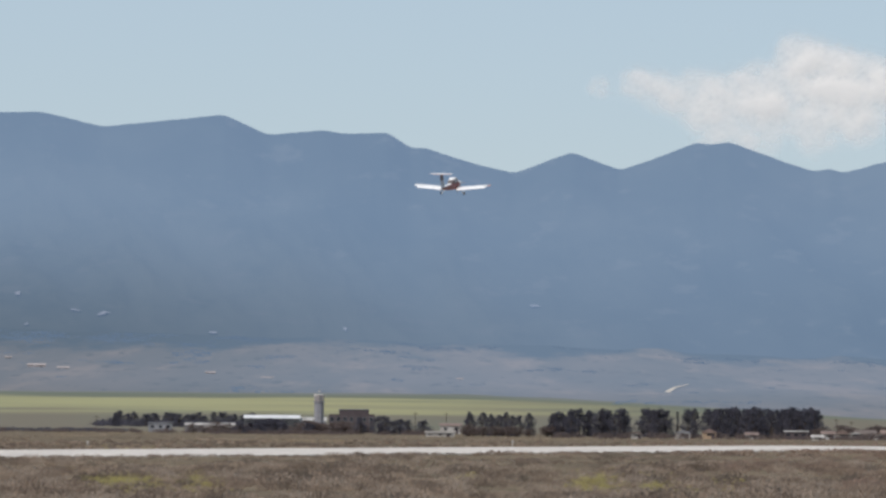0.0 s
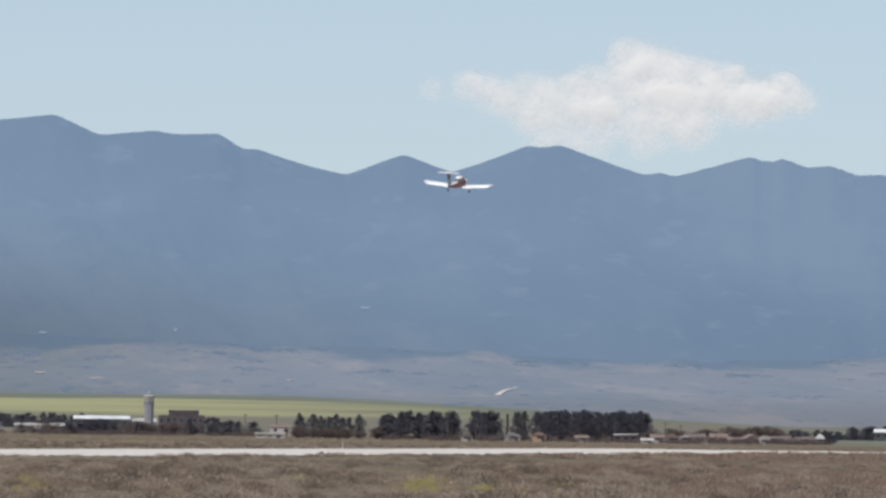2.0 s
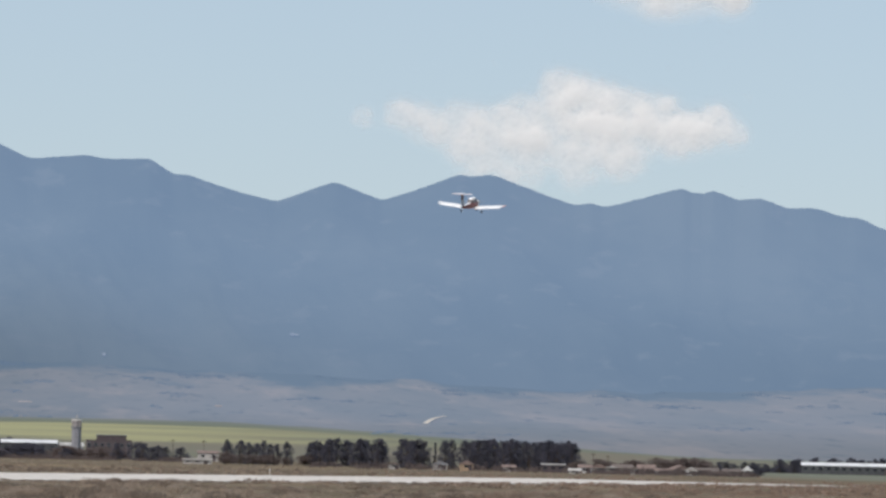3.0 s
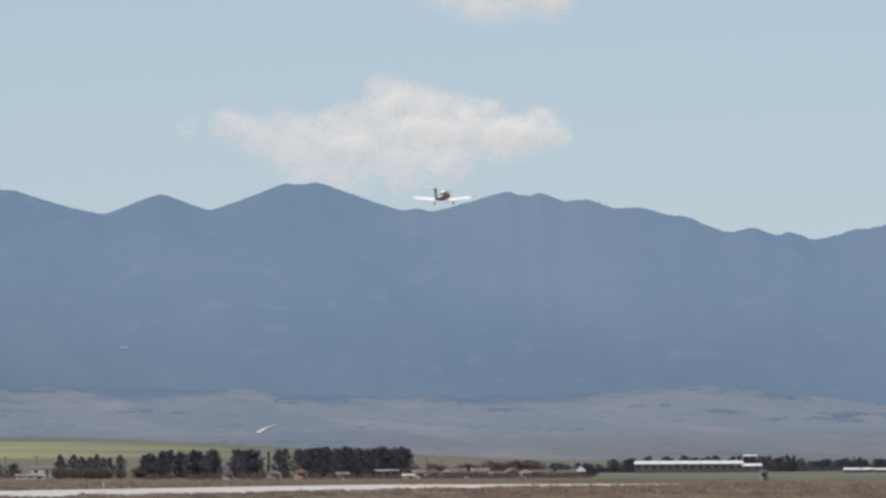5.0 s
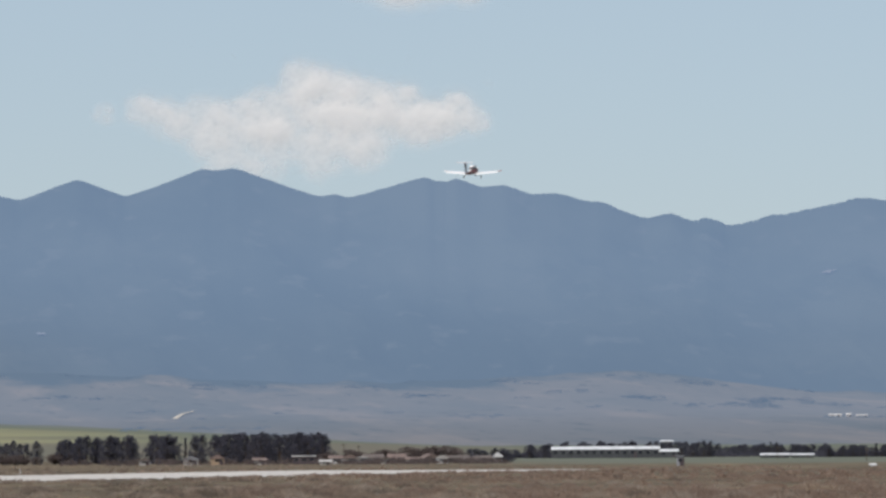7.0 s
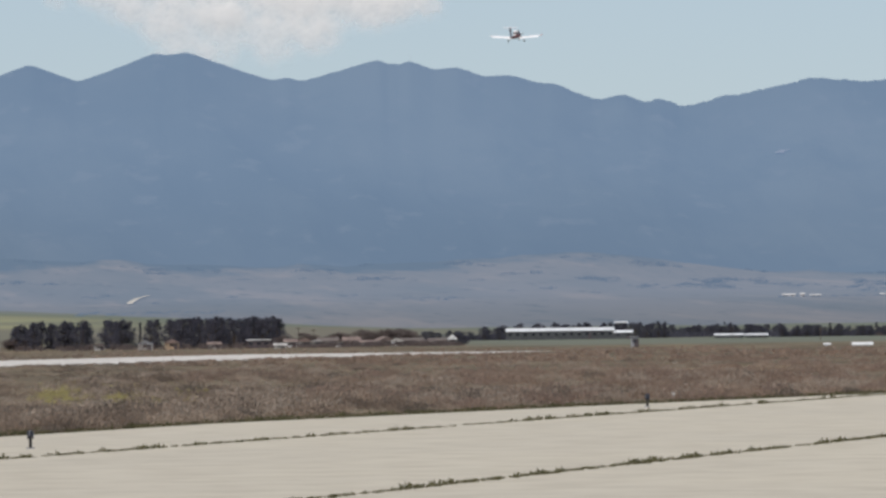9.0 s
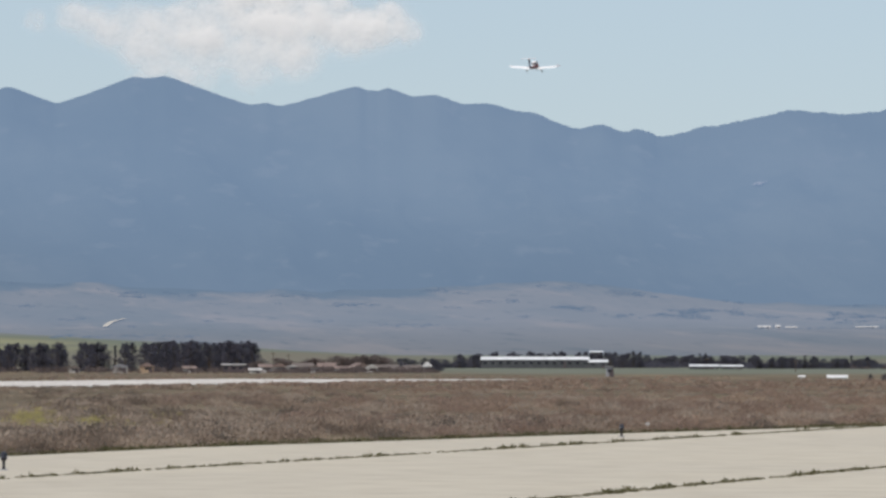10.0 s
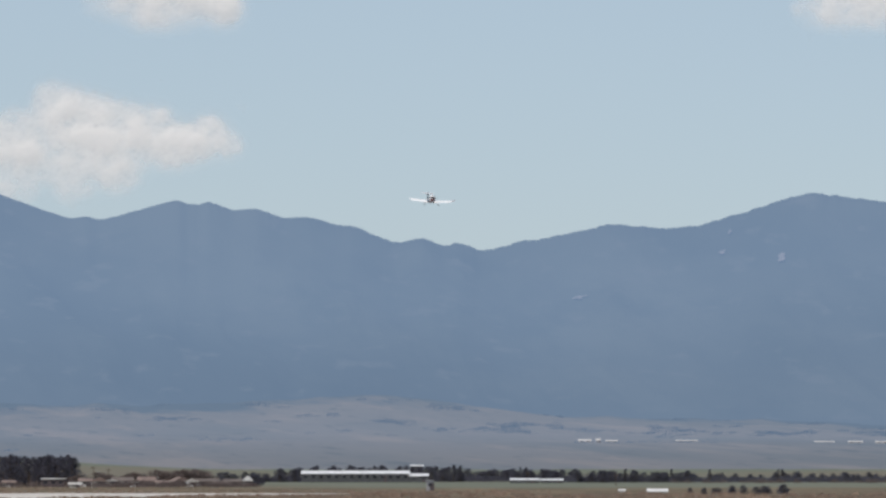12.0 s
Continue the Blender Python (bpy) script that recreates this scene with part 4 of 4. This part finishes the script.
house(4.52, 1260, 3.4, 4, 1.5, 2.4, PLASTER, TILE, "small house with a faded tile roof", "front", windows=1, group=VILLAGE)
house(4.78, 1270, 5.0, 4, 1.5, 2.3, PLASTER, DULLROOF, "grey plastered house with a dull roof behind bare bushes", windows=2, group=VILLAGE)
house(5.05, 1290, 4.4, 4, 1.4, 2.4, BROWNWALL, TILE, "brown house with a tile roof", windows=2, group=VILLAGE)
house(5.42, 1270, 4.0, 4, 1.4, 2.4, PLASTER, TILE, "small pale house with a tile roof", "front", 20, 1, group=VILLAGE)
house(5.72, 1300, 6.5, 4, 1.3, 1.9, BROWNWALL, DULLROOF, "low brown stable with a dull roof", windows=2, category="stable", group=VILLAGE)
house(6.02, 1290, 4.5, 4, 1.2, 1.8, BROWNWALL, DULLROOF, "low brown store with a dull roof", windows=2, category="store", group=VILLAGE)
house(6.19, 1290, 2.2, 3, 1.6, 2.7, WHITE, WHITE, "small bright white gabled chapel", "front", windows=1, category="chapel", group=VILLAGE)

for az, d, wd, wl, tp, wm, rm, lb in ((4.36, 1240, 3.2, 1.5, 2.1, WHITE, TILE, "small white house with a tile roof"), (4.66, 1245, 2.4, 1.6, 1.9, PLASTER, PLASTER, "small pale flat-roofed hut"),
                                      (4.92, 1235, 2.0, 1.3, 1.9, WHITE, DULLROOF, "small white shed with a dull roof"), (5.22, 1250, 3.0, 1.1, 1.6, PLASTER, TILE, "low pale house with a tile roof"),
                                      (5.56, 1240, 2.8, 1.4, 2.1, WHITE, PLASTER, "small white house with a pale roof"), (5.88, 1250, 3.6, 1.0, 1.5, PLASTER, DULLROOF, "low pale shed with a dull roof"),
                                      (2.2, 1230, 2.6, 1.2, 1.8, PLASTER, DULLROOF, "small pale hut under the pines"), (3.5, 1225, 3.0, 1.2, 1.7, PLASTER, TILE, "low pale hut under the pines")):
    house(az, d, wd, 4, wl, tp, wm, rm, lb, "front" if wd < 3 else "gable", windows=1, group=VILLAGE)

FARM = "farm sheds in the fields"
house(7.41, 1700, 36.0, 11, 3.0, 3.95, DARKWALL, TIN, "very long farm shed with a bright white roof", windows=14, category="farm shed", group=FARM)
house(8.12, 1698, 6.4, 9, 2.2, 2.95, DARKWALL, TIN, "short farm shed with a bright white roof", windows=2, category="farm shed", group=FARM)
house(8.1, 1840, 4.4, 5, 4.7, 5.1, DARKWALL, TIN, "far shed with a white roof behind trees", windows=2, category="farm shed", group=FARM)
house(9.32, 1600, 9.0, 8, 1.0, 1.5, DARKWALL, TIN, "low farm shed with a white roof", windows=4, category="farm shed", group=FARM)
house(9.63, 1602, 6.8, 8, 0.95, 1.4, DARKWALL, TIN, "low farm shed with a white roof", windows=3, category="farm shed", group=FARM)
house(8.25, 1000, 1.4, 1.4, 1.9, 2.1, GREYWALL, GREYWALL, "small grey concrete pump hut at the field edge", "flat", windows=1, category="hut", group=FARM)
house(10.82, 900, 3.3, 2.4, 0.35, 0.75, WHITE, WHITE, "low white tank cover in the green field", category="tank", group=FARM, door=False)
house(10.42, 920, 0.9, 1.0, 0.4, 0.6, WHITE, WHITE, "small white box in the green field", category="cabinet", group=FARM, door=False)
FARFARM = "white farm buildings on the far slope"
for az, d, wd, hh in ((10.0, 2680, 9, 3.2), (10.15, 2690, 3, 3.6), (10.3, 2685, 8, 2.4), (11.15, 2720, 16, 2.0), (12.7, 2670, 14, 1.8), (13.05, 2625, 10, 2.2), (13.35, 2610, 9, 2.4)):
    house(az, d, wd * 0.75, 6, hh * 0.4, hh * 0.62, FARWHITE, FARWHITE, "far pale farm building on the slope", windows=2, category="farm building", group=FARFARM)


for az, d, wd, hh in ((-4.58, 3130, 15, 2.6), (-4.28, 3130, 10, 1.9), (-2.62, 3040, 8, 1.4), (-1.98, 2990, 10, 1.0), (0.2, 3020, 5, 1.0), (-4.9, 3300, 6, 1.6)):
    house(az, d, wd * 0.75, 6, hh * 0.5, hh, FARPLASTER, FARPLASTER, "far pinkish farm building on the slope", windows=2, category="farm building", group=FARFARM)


def far_track():
    """A pale dirt track that winds up the slope."""
    bm = bmesh.new()
    rows = []
    for i in range(13):
        f = i / 12
        az, d = 2.55 + 0.22 * f ** 1.6, 2690 + 250 * f
        rows.append([bm.verts.new(at(az + s * 0.034 * (1 - 0.4 * f), d, land_z(d, az) + 0.9)) for s in (-1, 1)])
    for a, b in zip(rows, rows[1:]):
        bm.faces.new((a[0], a[1], b[1], b[0]))
    tagged(ob_from("dirt_track", bm, PALEDIRT), "pale dirt track winding up the far slope", "track", kind="structure")


far_track()


def pole(az, d, h):
    ob = thing("utility_pole", facing(az, d), "thin wooden utility pole with a crossarm", "pole", "poles along the fields")
    part("post", rod(bmesh.new(), (0, 0, -0.3), (0, 0, h), 0.11, 0.08, 7), BARK, ob)
    part("crossarm", boxed(-0.7, 0.7, -0.06, 0.06, h - 0.5, h - 0.35), BARK, ob)


for az, d, h in ((-0.3, 1520, 6.5), (0.05, 1560, 6.5), (-3.9, 1560, 5.0), (4.45, 1400, 5.2), (4.62, 1420, 4.6), (9.35, 1500, 3.6), (10.35, 1300, 3.2)):
    pole(az, d, h)


# ---- the aeroplane ----
def wing_section(x, lead, chord, z, thick, twist=0.0):
    """An aerofoil ring at x along the span, from the leading edge back."""
    ring = []
    for i in range(18):
        a = 2 * math.pi * i / 18
        c = 0.5 + 0.5 * math.cos(a)
        t = thick * chord * 2.6 * (math.sqrt(max(c, 0)) * 0.35 - 0.15 * c - 0.2 * c * c) * (1 if math.sin(a) >= 0 else -0.55)
        t = t if 0 < c < 1 else 0.0
        ring.append((x, lead - chord * c, z + t + 0.02 * chord - math.sin(radians(twist)) * chord * c))
    return ring


def fuselage_ring(y, wide, low, high, z, n=20, square=0.8):
    ring = []
    for i in range(n):
        a = 2 * math.pi * i / n
        c, s = math.cos(a), math.sin(a)
        ring.append((wide * math.copysign(abs(c) ** square, c), y, z + (high if s > 0 else low) * math.copysign(abs(s) ** square, s)))
    return ring


def build_aeroplane():
    """A small two-seat low-wing trainer with a T-tail: x to its right, y ahead, z up; the wing's middle is the origin."""
    ob = thing("aeroplane", Matrix(), "small red and white low-wing aeroplane with a T-tail and fixed wheels", "aeroplane")
    part("fuselage", loft([fuselage_ring(*r) for r in (
        (-4.55, 0.06, 0.12, 0.10, 0.42), (-3.6, 0.16, 0.24, 0.20, 0.36), (-2.4, 0.32, 0.38, 0.30, 0.28), (-1.3, 0.50, 0.50, 0.38, 0.22), (-0.5, 0.57, 0.56, 0.42, 0.20),
        (0.6, 0.58, 0.58, 0.42, 0.20), (1.3, 0.54, 0.56, 0.40, 0.18), (1.5, 0.50, 0.50, 0.36, 0.16))]), AIR_RED, ob, "dull red fuselage", True)
    cowl = part("cowling", loft([fuselage_ring(*r) for r in ((1.5, 0.50, 0.50, 0.36, 0.16), (2.0, 0.46, 0.44, 0.32, 0.14), (2.35, 0.36, 0.34, 0.26, 0.14), (2.45, 0.22, 0.2, 0.18, 0.14))]), AIR_WHITE, ob, "white engine cowling", True)
    part("air_intake", boxed(-0.2, 0.2, 2.36, 2.43, -0.02, 0.06), RUBBER, cowl)
    canopy = part("canopy", loft([fuselage_ring(*r) for r in (
        (-1.35, 0.22, 0.1, 0.10, 0.50), (-0.95, 0.42, 0.2, 0.38, 0.56), (-0.3, 0.50, 0.2, 0.52, 0.60), (0.5, 0.50, 0.2, 0.52, 0.60), (1.0, 0.46, 0.2, 0.34, 0.56), (1.42, 0.32, 0.1, 0.06, 0.52))]), AIR_GLASS, ob, "dark wrap-around cabin glazing", True)
    part("cabin_roof", loft([fuselage_ring(*r) for r in ((-0.85, 0.30, 0.03, 0.06, 0.98), (-0.3, 0.40, 0.04, 0.07, 1.07), (0.45, 0.40, 0.04, 0.07, 1.07), (0.7, 0.32, 0.03, 0.05, 1.02))]), AIR_WHITE, canopy, "white cabin roof", True)
    for x in (-0.5, 0.5):
        part("door_post", rod(bmesh.new(), (x, -0.3, 0.55), (x * 0.78, -0.28, 1.08), 0.05, 0.04, 6), AIR_WHITE, canopy)
    for side in (-1, 1):
        name = "wing"
        spans = ((0.45, 0.66, 1.42, -0.2, 0.16), (1.2, 0.65, 1.38, -0.14, 0.16), (3.0, 0.60, 1.28, 0.01, 0.15), (4.75, 0.53, 1.14, 0.17, 0.13))
        wing = part(name, loft([wing_section(side * x, l, c, z, t, 4.5) for x, l, c, z, t in spans]), AIR_WHITE, ob, "white tapered wing", True)
        tip = ((4.75, 0.53, 1.14, 0.17, 0.13), (5.02, 0.47, 0.98, 0.20, 0.09), (5.18, 0.30, 0.62, 0.22, 0.05))
        part("wing_tip", loft([wing_section(side * x, l, c, z, t, 4.5) for x, l, c, z, t in tip]), AIR_PINK if side > 0 else AIR_WHITE, wing, "faded red wing tip" if side > 0 else "white wing tip", True)
        for nm, x0, x1, z0, z1 in (("flap", 0.7, 2.4, -0.26, -0.12), ("aileron", 2.5, 4.6, -0.10, 0.08)):
            ring = [[(side * x, -0.62, z - 0.02), (side * x, -0.62, z + 0.05), (side * x, -0.98, z - 0.08), (side * x, -0.98, z - 0.10)] for x, z in ((x0, z0), (x1, z1))]
            part(nm, loft(ring), AIR_WHITE, wing)
        part("navigation_light", rod(bmesh.new(), (side * 5.1, 0.3, 0.22), (side * 5.14, 0.46, 0.22), 0.04, 0.03, 6), AIR_DARK if side < 0 else STEEL, wing)
        leg = part("main_gear_leg", rod(bmesh.new(), (side * 0.9, -0.15, -0.2), (side * 1.52, -0.25, -0.78), 0.06, 0.04, 8), AIR_WHITE, ob)
        wheel(leg, side * 1.56, -0.25, -0.84, 0.21, 0.17)
    leg = part("nose_gear_leg", rod(bmesh.new(), (0, 1.75, -0.2), (0, 1.85, -0.84), 0.055, 0.045, 8), STEEL, ob)
    part("fork", boxed(-0.1, 0.1, 1.80, 1.90, -0.78, -0.62, bevel=0.02), STEEL, leg)
    wheel(leg, 0.0, 1.88, -0.9, 0.19, 0.15)
    def fin_ring(z):
        f = (z - 0.45) / 1.93
        y0, y1, t = -3.45 - 0.6 * f, -4.35 - 0.3 * f, 0.15 - 0.05 * f
        return [(t * 0.5, y0, z), (0, y0 + 0.06, z), (-t * 0.5, y0, z), (-t * 0.3, y1, z), (t * 0.3, y1, z)]

    def rudder_ring(z):
        f = (z - 0.45) / 1.93
        y0, y1, t = -4.37 - 0.3 * f, -4.85 - 0.17 * f, 0.05 - 0.015 * f
        return [(t, y0, z), (-t, y0, z), (-0.01, y1, z), (0.01, y1, z)]

    fin = part("fin", loft([fin_ring(0.45), fin_ring(1.5)]), AIR_SHADED_WHITE, ob, "lower part of the swept fin, white with its shade painted blue-grey")
    part("fin_top", loft([fin_ring(1.503), fin_ring(2.36)]), AIR_DARK, fin, "dark red upper part of the fin")
    part("rudder", loft([rudder_ring(0.42), rudder_ring(1.5)]), AIR_SHADED_WHITE, fin)
    part("rudder_top", loft([rudder_ring(1.503), rudder_ring(2.34)]), AIR_DARK, fin, "dark red upper part of the rudder")
    for side in (-1, 1):
        stab = part("tailplane", loft([wing_section(side * x, l, c, z, 0.08, 0) for x, l, c, z in ((0.02, -4.05, 0.78, 2.36), (1.15, -4.1, 0.68, 2.36), (1.5, -4.16, 0.52, 2.36))]), AIR_WHITE, ob, "white tailplane on top of the fin", True)
        part("elevator", loft([[(side * x, y0, 2.38), (side * x, y0, 2.345), (side * x, y1, 2.35), (side * x, y1, 2.36)] for x, y0, y1 in ((0.08, -4.84, -5.02), (1.45, -4.69, -4.84))]), AIR_PINK, stab, "faded red elevator")
    part("fin_cap", loft([fuselage_ring(*r) for r in ((-3.85, 0.04, 0.04, 0.04, 2.37), (-4.15, 0.07, 0.06, 0.06, 2.37), (-5.0, 0.05, 0.04, 0.04, 2.37))]), AIR_WHITE, fin, "white fairing", True)
    part("upper_deck", loft([fuselage_ring(*r) for r in ((-4.3, 0.06, 0.01, 0.11, 0.465), (-3.6, 0.13, 0.01, 0.13, 0.46), (-2.4, 0.22, 0.01, 0.14, 0.475), (-1.5, 0.32, 0.01, 0.16, 0.47), (-1.2, 0.34, 0.01, 0.16, 0.47))]), AIR_WHITE, ob, "white upper deck of the rear fuselage", True)
    part("exhaust_pipe", rod(bmesh.new(), (0.2, 1.7, -0.3), (0.22, 1.45, -0.45), 0.04, 0.04, 8), STEEL, ob)
    part("radio_aerial", rod(bmesh.new(), (0, -1.6, 0.5), (0, -1.8, 0.95), 0.015, 0.01, 5), STEEL, ob)
    prop = part("propeller", rod(bmesh.new(), (0, -0.06, 0), (0, 0.25, 0), 0.13, 0.03, 12), AIR_WHITE, ob, "white spinner with two grey blades", True)
    prop.matrix_basis = pose(0, 2.5, 0.14)
    for s in (-1, 1):
        part("blade", loft([[(s * r, c, 0.03), (s * r, c * 0.6, -0.03), (s * r, -c, -0.03), (s * r, -c * 0.6, 0.03)] for r, c in ((0.05, 0.03), (0.45, 0.06), (0.88, 0.03))]), STEEL, prop, "thin grey propeller blade")
    return ob, prop


def wheel(parent, x, y, z, r, width):
    """A tyre round a rim, on its leg."""
    rings = []
    for k in range(20):
        a = 2 * math.pi * k / 20
        rings.append([(x + width * 0.5 * math.cos(b), y + (r - 0.07 + 0.07 * math.sin(b)) * math.cos(a), z + (r - 0.07 + 0.07 * math.sin(b)) * math.sin(a)) for b in [2 * math.pi * j / 8 for j in range(8)]])
    bm = bmesh.new()
    made = [[bm.verts.new(p) for p in ring] for ring in rings]
    for i in range(20):
        p, q = made[i], made[(i + 1) % 20]
        for j in range(8):
            bm.faces.new((p[j], p[(j + 1) % 8], q[(j + 1) % 8], q[j]))
    part("tyre", bm, RUBBER, parent, "black tyre", True)
    part("rim", rod(bmesh.new(), (x - width * 0.42, y, z), (x + width * 0.42, y, z), r - 0.08, r - 0.08, 14), AIR_WHITE, parent)


aeroplane, propeller = build_aeroplane()


def flight(t, az, el, bank):
    """The aeroplane's pose: it flies away from the eye along the runway, nose up."""
    d = 655 + 24 * t + 0.8 * t * t + 0.037 * t ** 3
    p = at(az, d, 3.62 + d * math.tan(radians(el)))
    return (t, pose(p.x, p.y, p.z, 0, 0, -18.6 - 3.4 * smooth(t / 1.5) + 1.3 * smooth((t - 6.0) / 6.0)) @ pose(0, 0, 0, 12.0, 0, 0) @ pose(0, 0, 0, 0, bank + 2.7, 0))


def motions():
    walk(aeroplane, [
        flight(0.0, 0.108, 2.686, -1.5), flight(0.5, 0.605, 2.686, -0.5), flight(1.0, 1.094, 2.675, 0.5),
        flight(1.5, 1.582, 2.693, 1.5), flight(2.0, 2.089, 2.744, 1.3), flight(2.5, 2.567, 2.810, 1.0),
        flight(2.7, 2.743, 2.836, 0.8), flight(4.3, 4.147, 2.885, -1.2), flight(4.5, 4.284, 2.957, -1.4),
        flight(5.0, 4.661, 3.014, -2.0), flight(5.5, 4.993, 3.049, -2.0), flight(6.0, 5.319, 3.082, -1.6),
        flight(6.5, 5.626, 3.134, -1.3), flight(6.7, 5.749, 3.130, -1.4), flight(8.3, 6.638, 3.269, -2.5),
        flight(8.5, 6.741, 3.282, -2.5), flight(9.0, 6.963, 3.324, -2.2), flight(9.5, 7.202, 3.329, -2.2),
        flight(10.0, 7.403, 3.298, -2.0), flight(10.2, 7.546, 3.282, -1.6), flight(10.5, 7.653, 3.252, -1.0),
        flight(11.0, 7.863, 3.200, -0.8), flight(11.5, 8.080, 3.148, 0.5), flight(12.0, 8.271, 3.072, 1.5),
    ])
    walk(propeller, [(0.1 * k, pose(0, 2.5, 0.14, 0, 78.0 * k, 0)) for k in range(121)])


motions()
